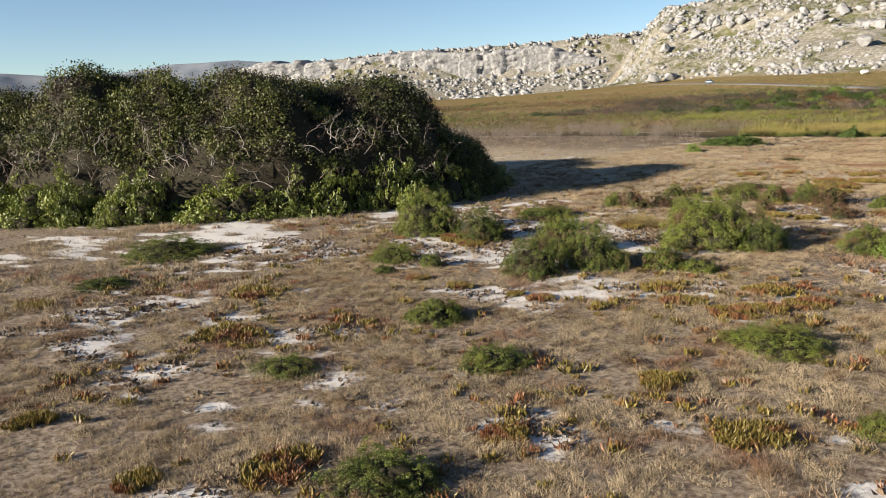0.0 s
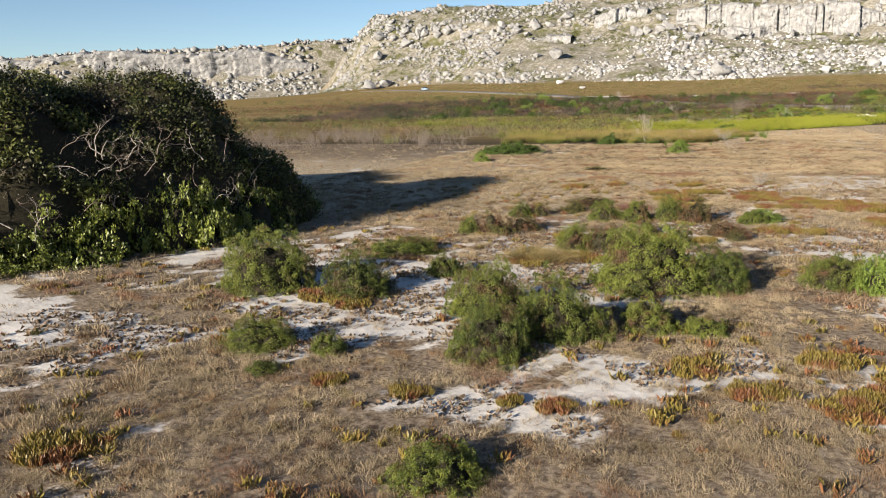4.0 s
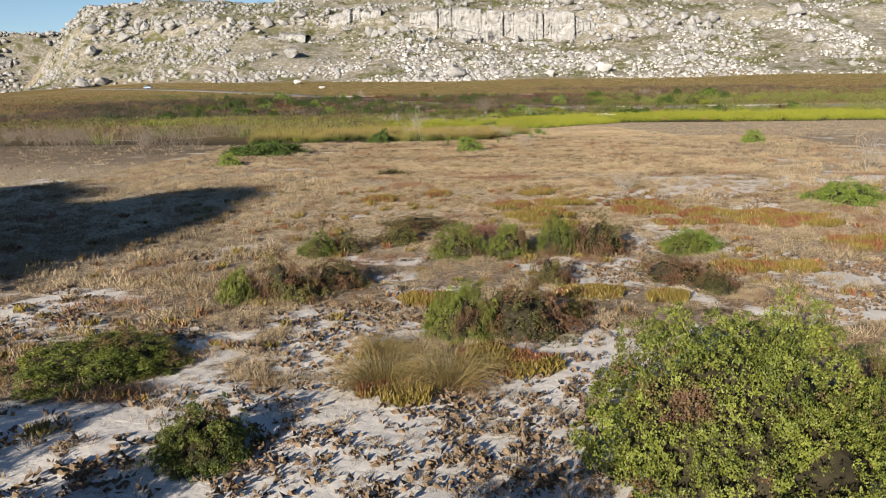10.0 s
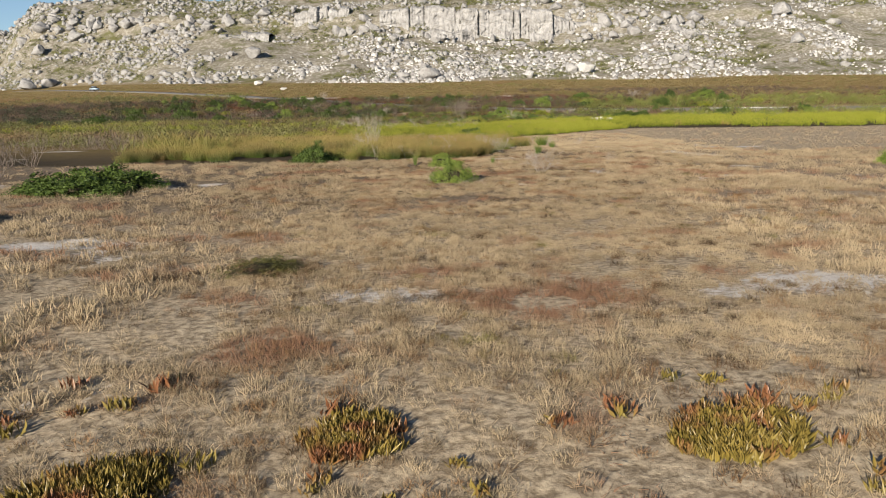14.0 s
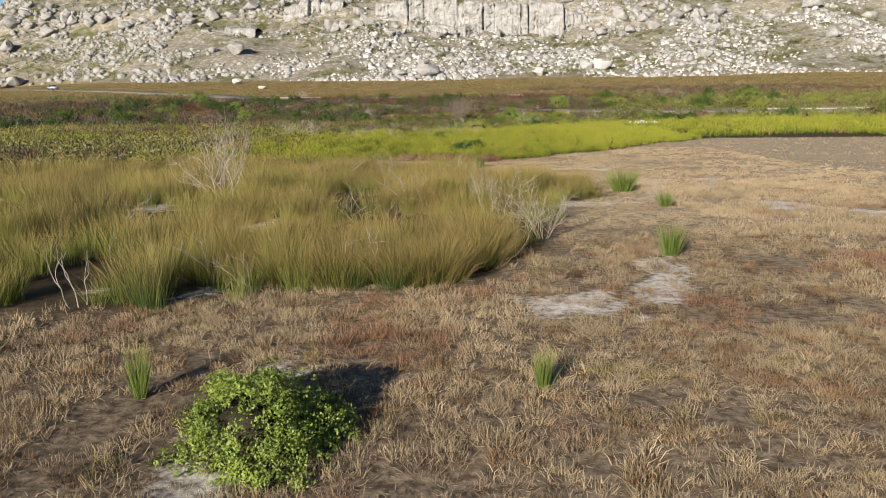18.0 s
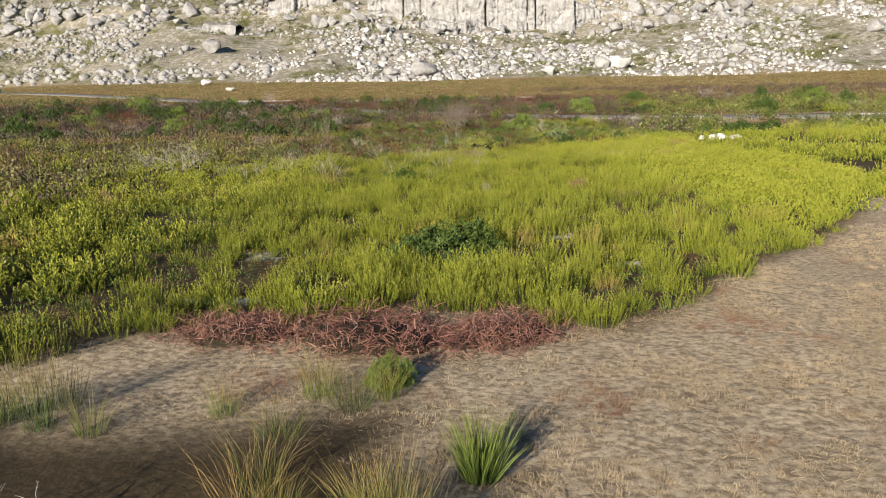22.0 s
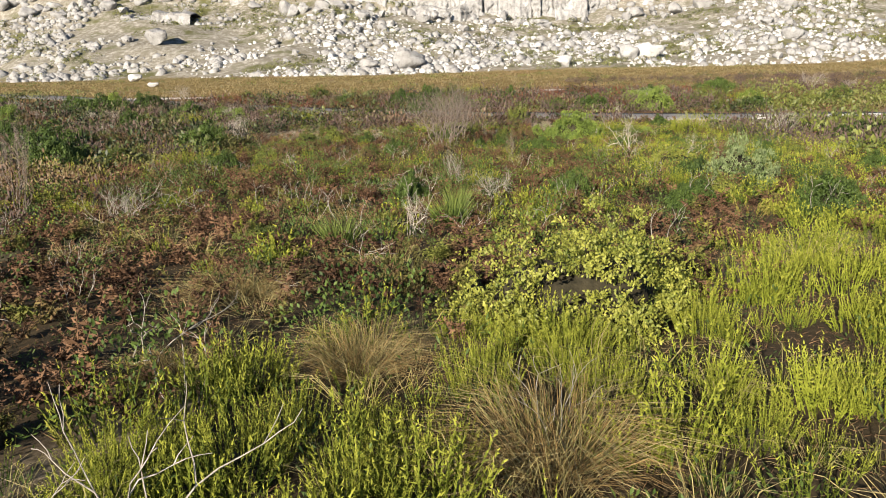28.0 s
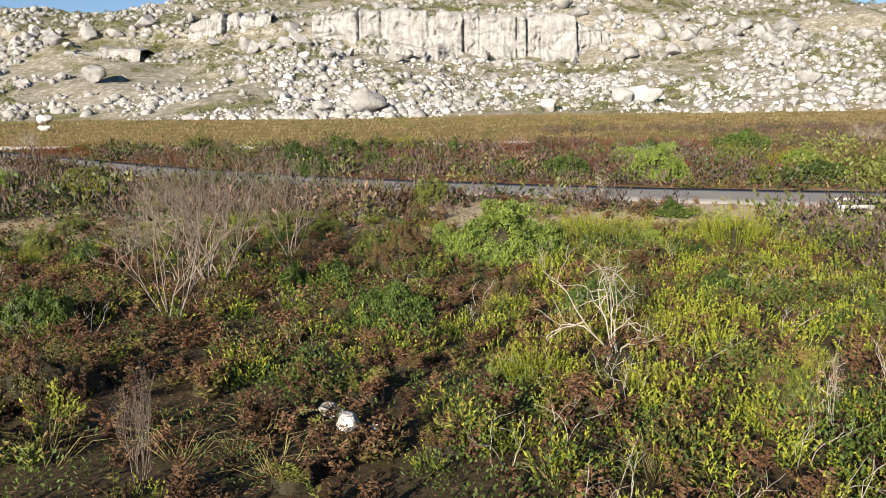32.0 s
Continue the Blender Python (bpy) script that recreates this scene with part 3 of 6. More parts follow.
def boulder_geo(seed, cuts=9, detail=2, squash=(1, 1, 0.75), rough=0.12):
    """A weathered block: a ball cut by random planes, then roughened."""
    bm = bmesh.new()
    bmesh.ops.create_icosphere(bm, subdivisions=detail, radius=1.0)
    r = np.random.default_rng(seed)
    v = np.array([q.co[:] for q in bm.verts])
    bm.verts.index_update()
    f = np.array([[q.index for q in fc.verts] for fc in bm.faces])
    bm.free()
    for _ in range(cuts):
        n = r.normal(size=3)
        n /= np.linalg.norm(n)
        lim = r.uniform(0.38, 0.8)
        over = np.maximum(v @ n - lim, 0)
        v = v - over[:, None] * n[None] * 0.93
    v = v * (1 + rough * (np.stack([vnoise(v[:, 0] * 3 + seed, v[:, 1] * 3 + v[:, 2] * 2.7, seed)] * 3, 1) - 0.5) * 2)
    return v * np.array(squash), f, np.zeros(len(v))


def fresh_copy(ob, m):
    sx, sy, sz = ob.scale
    return copy_thing(ob, m @ Matrix.Diagonal((1 / sx, 1 / sy, 1 / sz, 1)))


TAKEN = []


def free(x, y, r):
    return all((x - a) ** 2 + (y - b) ** 2 > (0.8 * (r + c)) ** 2 for a, b, c in TAKEN)


class Kind:
    """A sort of thing: its built examples, handed out one by one and copied after that."""

    def __init__(self, protos, label, category, group=""):
        self.protos, self.used = protos, [False] * len(protos)
        for p in protos:
            tagged(p, label, category, group)
        self.count = 0

    def put(self, x, y, s=1.0, sz=None, rot=None, z=None, label="", which=None, sx=1.0):
        i = self.count % len(self.protos) if which is None else which
        self.count += 1
        TAKEN.append((x, y, s))
        rot = rng.uniform(0, 360) if rot is None else rot
        m = pose(x, y, ground_z(x, y) - 0.02 if z is None else z, 0, 0, rot) @ Matrix.Diagonal((s * sx, s, s if sz is None else sz, 1))
        if not self.used[i]:
            self.used[i] = True
            ob = self.protos[i]
            ob.matrix_basis = m
        else:
            ob = fresh_copy(self.protos[i], m)
        return tagged(ob, label)


def empty_thing(name, parts):
    root = new(name)
    root.empty_display_size = 0.1
    for p in parts:
        part(p[0], p[1], p[2], root, p[3] if len(p) > 3 else "", p[4] if len(p) > 4 else None, p[0] in ("stone",))
    return root


def stuff(name, templates, x, y, scale, material, label, category, zoff=0.0, tint=None, stretch=None, keep_z=None):
    """Countless small plants or stones joined into one object."""
    n = len(x)
    z = height(x, y) + zoff if keep_z is None else keep_z
    rot = rng.uniform(0, 2 * np.pi, n)
    pick = rng.integers(0, len(templates), n)
    tint = np.clip(rng.normal(0.5, 0.25, n), 0, 1) if tint is None else tint
    sz = scale if stretch is None else scale * stretch
    V, F, H, T, o = [], [], [], [], 0
    for k, (v, f, h) in enumerate(templates):
        i = np.nonzero(pick == k)[0]
        if not len(i):
            continue
        c, s = np.cos(rot[i])[:, None], np.sin(rot[i])[:, None]
        sc = np.asarray(scale)[i][:, None]
        vx = (v[None, :, 0] * c - v[None, :, 1] * s) * sc + x[i][:, None]
        vy = (v[None, :, 0] * s + v[None, :, 1] * c) * sc + y[i][:, None]
        vz = v[None, :, 2] * np.asarray(sz)[i][:, None] + z[i][:, None]
        V.append(np.stack([vx, vy, vz], -1).reshape(-1, 3))
        F.append((f[None] + (np.arange(len(i)) * len(v))[:, None, None] + o).reshape(-1, 3))
        H.append(np.tile(h, len(i)))
        T.append(np.repeat(tint[i], len(v)))
        o += len(i) * len(v)
    me = tri_mesh(name, np.concatenate(V), np.concatenate(F), {"h": np.concatenate(H), "tint": np.concatenate(T)})
    me.materials.append(material)
    return tagged(new(name, me), label, category, kind="stuff")


def scatter(x0, x1, y0, y1, per_m2):
    n = int((x1 - x0) * (y1 - y0) * per_m2)
    return rng.uniform(x0, x1, n), rng.uniform(y0, y1, n)


def thin(x, y, keep):
    k = rng.uniform(0, 1, len(x)) < keep
    return x[k], y[k]


def cushion(n, spread, tall, length, width):
    """A low crisp cushion of dry stalks."""
    u = dome_dirs(n, 0.0)
    jag = rng.uniform(0.55, 1.0, n)[:, None]
    p = u * np.array([spread, spread, tall]) * jag - np.array([0, 0, 0.012])
    d = u * 0.6 + rng.normal(0, 0.6, u.shape) + np.array([0, 0, 0.7])
    sp = spines(p, d, length * rng.uniform(0.5, 1.3, n), width)
    return sp

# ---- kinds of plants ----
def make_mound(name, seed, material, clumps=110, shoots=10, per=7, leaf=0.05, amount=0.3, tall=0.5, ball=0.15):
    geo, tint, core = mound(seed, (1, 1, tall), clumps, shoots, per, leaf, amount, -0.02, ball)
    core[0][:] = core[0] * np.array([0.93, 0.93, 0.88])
    # the dark dome paints shade in behind the leaves
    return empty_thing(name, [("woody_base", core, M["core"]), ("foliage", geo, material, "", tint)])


class Scaled(Kind):
    """put(x, y, radius, height): sizes in metres; the examples have the given height at radius 1."""
    unit_height, narrow = 0.5, 1.0

    def put(self, x, y, r, h=None, label="", which=None):
        s = r * self.narrow
        return Kind.put(self, x, y, s, (h / self.unit_height) if h else s, label=label, which=which)


def scaled(protos, tall, label, category, group=""):
    k = Scaled(protos, label, category, group)
    k.unit_height = tall
    return k


green = scaled([make_mound("green_bush", s, M["green"], 230, 20, 7, 0.034, 0.28, 0.8, 0.125) for s in range(5)], 0.8,
               "low rounded green bush with dense small leaves and brown patches", "bush", "green bushes on the sand")
big_green = scaled([make_mound("green_bush", s + 11, M["green"], 520, 26, 7, 0.0165, 0.20, 0.85, 0.080) for s in range(4)], 0.85,
                   "wide domed green bush with dense small leaves on sand", "bush", "green bushes on the sand")
green.narrow = big_green.narrow = 0.88
bright = scaled([make_mound("bright_bush", s + 20, M["bright"], 220, 16, 7, 0.036, 0.34, 0.6, 0.15) for s in range(3)], 0.6,
                "bright yellow-green rounded bush standing in dry grass", "bush", "bright bushes")
dark = scaled([make_mound("broad_leaved_bush", s + 30, M["dark"], 190, 11, 7, 0.06, 0.34, 0.6, 0.15) for s in range(3)], 0.6,
              "dark green bush with large glossy leaves", "bush", "dark leafy bushes")
scrub = scaled([make_mound("brown_scrub", s + 40, M["scrubnear"], 230, 13, 7, 0.032, 0.45, 0.7, 0.13) for s in range(3)], 0.7,
               "low half-dead brown and green scrub on sand", "bush", "brown scrub")
lime = scaled([make_mound("yellow_leaved_bush", s + 50, M["lime"], 260, 14, 9, 0.029, 0.3, 0.8, 0.13) for s in range(2)], 0.8,
              "yellow-green bush with round upright leaves", "bush", "yellow-leaved bushes")
sage = scaled([make_mound("grey_green_bush", 61, M["sage"], 210, 12, 7, 0.042, 0.32, 0.8, 0.15)], 0.8,
              "pale grey-green bush with soft leaves", "bush")


def make_heath(seed):
    geo = plumes(170, 0.62, 0.98, 50, 0.012, 0.058, 0.5, 0.10)
    tint = np.clip(rng.normal(0.6, 0.2, len(geo[0])), 0, 1)
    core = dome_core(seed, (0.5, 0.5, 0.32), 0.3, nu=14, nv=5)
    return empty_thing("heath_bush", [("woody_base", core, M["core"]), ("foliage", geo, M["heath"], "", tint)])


heathb = scaled([make_heath(s + 70) for s in range(4)], 0.95, "upright heath bush with feathery yellow-green shoots", "bush", "heath bushes")


def make_brown(seed):
    geo = fronds(64, 0.75, 14)
    tint = np.clip(np.repeat(rng.normal(0.45, 0.28, len(geo[0]) // 4 + 1), 4)[:len(geo[0])], 0, 1)
    core = dome_core(seed, (0.5, 0.5, 0.3), 0.35, nu=14, nv=5)
    return empty_thing("bracken_clump", [("woody_base", core, M["core"]), ("foliage", geo, M["brownplume"], "", tint)])


brown = scaled([make_brown(s + 75) for s in range(4)], 0.8, "red-brown feathery clump of withered bracken", "bracken", "bracken clumps")


def make_fig(seed):
    n = 1500
    a, r = rng.uniform(0, 2 * np.pi, n), np.sqrt(rng.uniform(0, 1, n))
    edge = 0.75 + 0.4 * vnoise(np.cos(a) * 2.1 + seed, np.sin(a) * 2.1 + 4, seed)
    p = np.stack([np.cos(a) * r * edge, np.sin(a) * r * edge * 0.8, rng.uniform(-0.04, 0.34, n) * (1 - r * 0.6)], 1)
    keep = fbm(p[:, 0] + seed * 9, p[:, 1], 0.35, seed) > 0.40
    p = p[keep]
    tuft = rng.normal(0, 0.5, p.shape) * np.array([1, 1, 0.3]) + np.array([0, 0, 1.0])
    parts, tint = [], np.repeat(rng.uniform(0, 1, len(p)), 4)
    for _ in range(2):
        parts.append(leaves(p, tuft * np.array([0.14, 0.14, 1]) + rng.normal(0, 0.1, p.shape), 0.78 * rng.uniform(0.4, 1.0, len(p)), 0.05, 0.3))
    return empty_thing("succulent_mat", [("foliage", merge(parts), M["fig"], "fleshy green and orange finger leaves", np.concatenate([tint, tint]))])


fig = scaled([make_fig(s + 80) for s in range(5)], 0.75, "creeping succulent mat of green and orange finger leaves", "plant", "succulent mats on the sand")


def tuft_thing(name, geo, material, extra=()):
    t = np.repeat(np.clip(rng.normal(0.5, 0.25, max(1, len(geo[0]) // 5)), 0, 1), 5)
    t = np.concatenate([t, np.full(len(geo[0]) - len(t), 0.5)])
    return empty_thing(name, [("foliage", geo, material, "", t)] + list(extra))


rush = scaled([tuft_thing("rush_tuft", stalk_tuft(260, 0.45, 1.9, 0.035, 0.5, 0.06), M["rush"]) for _ in range(3)], 1.9,
              "tuft of upright green rush stalks", "rush", "green rush tufts")
def make_reed():
    g1, g2 = stalk_tuft(520, 0.8, 2.5, 0.011, 0.32, 0.08), stalk_tuft(240, 0.85, 2.6, 0.010, 0.5, 0.22)
    t1, t2 = np.repeat(rng.uniform(0, 0.9, 520), 5), np.repeat(rng.uniform(0, 1, 240), 5)
    return empty_thing("reed_tussock", [("green_blade_tuft", g1, M["reed"], "green stalks with brown heads", t1), ("dry_blade_tuft", g2, M["reeddry"], "dry straw-coloured blades", t2)])


reed = scaled([make_reed() for _ in range(4)], 2.6,
              "tall reed tussock, green below with straw-brown tips", "reeds", "reed tussocks")


def make_tussock():
    g1, g2 = stalk_tuft(520, 0.45, 1.9, 0.007, 1.5, 0.95), stalk_tuft(900, 0.5, 1.75, 0.007, 1.8, 1.1)
    return empty_thing("grass_tussock", [("green_blade_tuft", g1, M["tussock"], "pale green arching blades", np.repeat(rng.uniform(0, 1, 520), 5)),
                                         ("dry_blade_tuft", g2, M["reeddry"], "dry straw-coloured blades", np.repeat(rng.uniform(0.3, 1, 900), 5))])


tuss = scaled([make_tussock() for _ in range(3)], 1.6, "arching pale grass tussock, half dry", "grass", "grass tussocks")


def twig_thing(name, material, levels, length, radius, spread, stems, tall, up=0.3, kids=3, wob=0.2):
    g = branching(levels, length, radius, spread, kids, up, 4, wob, stems)
    v = g[0]
    top = np.percentile(v[:, 2], 99)
    r = np.percentile(np.hypot(v[:, 0], v[:, 1]), 96)
    v[:, 2] *= tall / top
    v[:, :2] *= 1 / r
    return empty_thing(name, [("branch_tangle", g, material)])


twig = scaled([twig_thing("dead_shrub", M["twig"], 3, 0.5, 0.011, 0.55, 10, 1.1) for _ in range(4)], 1.1,
              "leafless grey dead shrub with fine tangled twigs", "dead shrub", "dead grey shrubs")
tall = scaled([twig_thing("dry_upright_shrub", M["bark"], 4, 0.6, 0.011, 0.34, 7, 2.0, 0.5) for k in range(2)], 2.0,
              "tall bare shrub with upright grey-brown stems", "dead shrub", "bare upright shrubs")
branch = scaled([twig_thing("fallen_branch", M["branch"], 3, 0.6, 0.014, 0.75, 5, 1.2, 0.12, 3, 0.34) for _ in range(3)], 1.2,
                "bleached bare branch lying among low plants", "branch", "bleached branches")


def make_rust(seed):
    g = branching(2, 0.35, 0.012, 0.9, 4, 0.0, 3, 0.3, 26)
    g[0][:, 2] = np.abs(g[0][:, 2]) * 0.35
    n = 2600
    u = dome_dirs(n, 0.0)
    p = u * np.array([1, 0.85, 0.32]) * (lumpy(u, seed, 0.3) * rng.uniform(0.5, 1.0, n))[:, None]
    b = blades(p, rng.normal(size=(n, 3)) + np.array([0, 0, 0.2]), rng.uniform(0.06, 0.2, n), 0.008, 0.2)
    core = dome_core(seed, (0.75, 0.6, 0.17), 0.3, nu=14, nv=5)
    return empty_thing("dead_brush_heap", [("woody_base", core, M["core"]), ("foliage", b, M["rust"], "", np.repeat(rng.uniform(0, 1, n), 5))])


rust = scaled([make_rust(s + 90) for s in range(2)], 0.32, "heap of dead reddish-brown brush", "dead brush", "dead brush heaps")

def fig_patch(x, y, r):
    """A wide mat grown together from several plants."""
    for _ in range(int(2 + 2.6 * r * r)):
        a, q = rng.uniform(0, 2 * math.pi), math.sqrt(rng.uniform(0, 1)) * r * 0.85
        fig.put(x + math.cos(a) * q, y + math.sin(a) * q * 0.8, rng.uniform(0.35, 0.7), rng.uniform(0.12, 0.17))


# ---- single plants, each at its place ----
# green
green.put(-4.86, 30.79, 0.34, 0.21)
green.put(2.12, 26.49, 0.66, 0.29)
big_green.put(5.59, 30.11, 1, 0.44)
green.put(-0.68, 28.13, 0.69, 0.44)
big_green.put(-12.67, 29, 1.69, 0.55)
green.put(-9.79, 25.46, 0.78, 0.25)
green.put(3.9, 22.08, 0.73, 0.37)
green.put(8.08, 27.06, 0.39, 0.32)
green.put(-0.5, 24.11, 0.61, 0.21)
green.put(2.03, 35.18, 0.46, 0.36)
green.put(-14.87, 72.09, 0.46, 0.15)
big_green.put(-1.79, 219.49, 2.03, 0.82)
big_green.put(21.82, 233.57, 1.25, 1.05)
big_green.put(-32.03, 266.86, 1.63, 0.63)
big_green.put(-28.47, 266.3, 1.48, 0.88)
big_green.put(-25.56, 265.16, 1.46, 0.65)
# bushes and mats between the two sandy stretches
big_green.put(0.53, 39.06, 1.67, 1.55)
big_green.put(2.14, 39.13, 0.88, 1.02)
big_green.put(-0.55, 34.39, 1.02, 1.13)
big_green.put(-1.44, 32.87, 0.88, 0.95)
big_green.put(-2.46, 35.63, 1.02, 1.1)
green.put(0.97, 35.3, 0.62, 0.57)
big_green.put(4.63, 40.49, 0.93, 0.79)
bright.put(5.82, 40.08, 0.82, 0.78)
big_green.put(-5.97, 36.39, 1.01, 0.99)
green.put(-7.11, 41.67, 1.19, 0.4)
green.put(-4.73, 39.02, 0.54, 0.47)
big_green.put(-8.6, 36.47, 1.36, 1.39)
big_green.put(-5.81, 32.09, 0.8, 0.55)
green.put(-4.31, 32.06, 0.36, 0.39)
fig_patch(-6.1, 35.89, 1.01)
green.put(-6.35, 45.44, 0.38, 0.56)
scrub.put(-5.46, 45.8, 0.69, 0.65)
scrub.put(-4.6, 46.71, 0.56, 0.48)
big_green.put(-2.29, 43.49, 0.71, 0.85)
scrub.put(-1.27, 43.61, 0.73, 0.6)
scrub.put(-0.56, 46.88, 0.42, 0.5)
green.put(-0.39, 44.49, 0.27, 0.28)
green.put(2.69, 50.17, 0.54, 0.47)
scrub.put(1.93, 47.09, 0.64, 0.43)
scrub.put(2.32, 46.09, 0.37, 0.32)
big_green.put(-6.79, 41.92, 0.83, 0.45)
fig_patch(-1.65, 41.93, 0.42)
fig_patch(-3.08, 40.98, 0.52)
fig_patch(0.13, 45.89, 0.37)
fig_patch(1.25, 45.7, 0.32)
fig_patch(3.21, 48.07, 0.46)
fig_patch(4.55, 48.36, 0.31)
fig_patch(-2.94, 45.69, 0.43)
tuss.put(-3.16, 41.11, 0.51, 0.78)
tuss.put(-2.33, 41.19, 0.44, 0.81)
tuss.put(-3.33, 42.41, 0.32, 0.5)
big_green.put(-2.49, 49.83, 0.71, 0.71)
big_green.put(-1.29, 49.86, 0.65, 0.75)
big_green.put(-0.15, 50.27, 0.66, 0.91)
scrub.put(0.63, 50.14, 0.76, 0.72)
big_green.put(-5.78, 49.89, 0.54, 0.54)
scrub.put(-5.29, 50.35, 0.51, 0.39)
scrub.put(-3.74, 53.48, 0.89, 0.24)
scrub.put(-4.06, 51.56, 0.62, 0.37)
rust.put(-1.85, 52.5, 0.96, 0.3)
fig_patch(-0.73, 56.37, 0.66)
fig_patch(0.55, 56.55, 0.83)
fig_patch(-0.22, 54.23, 0.48)
fig_patch(0.45, 53.5, 0.55)
fig_patch(2.74, 56.57, 0.46)
fig_patch(3.1, 55.51, 0.61)
fig_patch(2.18, 55.52, 0.42)
fig_patch(3.85, 55.1, 0.76)
fig_patch(-5.45, 57.6, 0.44)
fig_patch(-3.47, 58.36, 0.56)
fig_patch(-0.38, 58.41, 0.43)
twig.put(2.78, 59.7, 0.57, 0.56)
bright.put(15.71, 85.95, 0.76, 0.65)
bright.put(-14.5, 71.2, 0.53, 0.46)
fig_patch(0.04, 54.96, 1.23)
fig_patch(3.69, 54.61, 1.6)
fig_patch(6.27, 54.16, 1.66)
fig_patch(7.07, 51.02, 0.89)
fig_patch(10.59, 53.69, 1.79)
bright.put(9.18, 56.71, 1.06, 0.52)
bright.put(2.99, 50.6, 0.67, 0.34)
green.put(8.82, 48.23, 0.78, 0.32)
twig.put(13.75, 65.51, 1.14, 1.57)
twig.put(2.95, 58.87, 0.6, 0.58)
# bright
bright.put(-3.16, 88.08, 0.66, 0.43)
bright.put(-1.91, 123.08, 0.3, 0.32)
bright.put(6.09, 214.02, 1.76, 1.38)
bright.put(2.04, 190.59, 0.17, 0.42)
bright.put(5.87, 214.18, 1.52, 1.09)
bright.put(11.26, 215.73, 0.53, 0.43)
bright.put(4.01, 216.61, 0.4, 0.59)
bright.put(0.97, 244.7, 2.12, 0.76)
# fig
fig.put(2.93, 32.05, 0.46, 0.13)
fig.put(4.11, 34.09, 0.59, 0.14)
fig.put(1.96, 33.03, 0.51, 0.14)
fig.put(-3.6, 30.72, 0.34, 0.12)
fig.put(-2.11, 30.58, 0.35, 0.12)
fig.put(-0.5, 30.75, 0.24, 0.12)
fig.put(0.19, 30.73, 0.35, 0.12)
fig.put(2.57, 21.61, 0.61, 0.14)
fig.put(1.46, 20.32, 0.34, 0.12)
fig.put(4.91, 27.21, 0.43, 0.13)
fig.put(5.17, 33.43, 0.58, 0.14)
fig_patch(4.17, 32.28, 0.8)
fig.put(-5.67, 27.16, 0.67, 0.15)
fig.put(6.8, 25.97, 0.57, 0.14)
fig.put(-8.93, 23.34, 0.52, 0.14)
fig.put(-3.22, 24.83, 0.66, 0.15)
fig.put(4.23, 24.11, 0.37, 0.13)
fig.put(-1.58, 20.3, 0.36, 0.13)
# dark
dark.put(-14.74, 78.55, 2.03, 0.65)
bright.put(-2.72, 80.53, 0.71, 0.58)
dark.put(-9.44, 91.19, 0.98, 0.71)
dark.put(-1.4, 131.38, 1.14, 0.58)
dark.put(-3.11, 155.62, 0.91, 0.4)
dark.put(-3.94, 149.9, 1, 0.45)
dark.put(-4.27, 252.97, 1.45, 1.37)
dark.put(11.05, 238.54, 1.55, 1.12)
# scrub
scrub.put(-5.72, 65.46, 0.74, 0.24)
# twig
twig.put(0.76, 84.34, 0.87, 1.05)
twig.put(4.64, 90.44, 0.31, 0.5)
twig.put(-7.98, 103.72, 1.05, 2.29)
twig.put(-1.22, 102.77, 0.31, 1.06)
twig.put(-0.16, 97, 0.68, 0.87)
twig.put(3.26, 102.98, 0.31, 0.67)
twig.put(5.37, 105.34, 0.32, 0.58)
twig.put(-4.41, 112.11, 0.38, 0.84)
twig.put(-3.05, 95.83, 0.1, 0.46)
twig.put(-15.58, 154.33, 2.3, 1.84)
twig.put(-0.16, 143.95, 0.27, 0.54)
twig.put(-18.24, 182.78, 0.97, 1.29)
twig.put(-0.43, 182.19, 0.63, 0.95)
twig.put(-9.62, 179.42, 1.03, 0.96)
twig.put(-1.59, 185.74, 0.39, 1.3)
twig.put(-3, 184.2, 1.02, 0.68)
twig.put(-17.03, 218.16, 1.39, 1.86)
twig.put(19.31, 213.11, 1.54, 1.87)
twig.put(-37.55, 267.89, 1.67, 1.95)
twig.put(17.94, 243.08, 2.09, 1.9)
twig.put(42.01, 262.46, 1.79, 2.04)
# rush
rush.put(-4.46, 89.04, 0.11, 0.57)
rush.put(-0.92, 89.19, 0.1, 0.47)
rush.put(1.72, 95.3, 0.22, 0.66)
rush.put(3.03, 105.97, 0.49, 0.82)
rush.put(3.21, 101.72, 0.2, 0.48)
rush.put(-0.85, 120.52, 0.31, 0.76)
rush.put(-3.81, 175.61, 0.5, 0.72)
rush.put(-1.6, 178.23, 0.51, 0.83)
rush.put(-1.5, 179.97, 0.33, 0.84)
rush.put(-1.15, 181.28, 0.33, 0.56)
# reed
reed.put(1.69, 104.12, 0.44, 0.63)
# tuss
tuss.put(-5.26, 97.28, 0.3, 0.56)
tuss.put(-2.44, 167.72, 0.49, 0.92)
tuss.put(-0.77, 165.48, 0.63, 1.1)
tuss.put(-4.25, 167.64, 0.46, 0.6)
tuss.put(-4.55, 171.2, 0.77, 0.69)
tuss.put(2.89, 188.78, 0.35, 0.76)
# rust
rust.put(-2.3, 125.0, 1.6, 0.42)
rust.put(-0.5, 125.1, 1.3, 0.38)
rust.put(-4.4, 125.2, 1.2, 0.34)
rust.put(4.79, 142.7, 0.94, 0.25)
rust.put(3.26, 144.12, 0.45, 0.55)
rust.put(0.14, 147.68, 0.24, 0.25)
rust.put(-0.62, 146.85, 0.22, 0.25)
rust.put(6.63, 189.06, 0.76, 0.44)
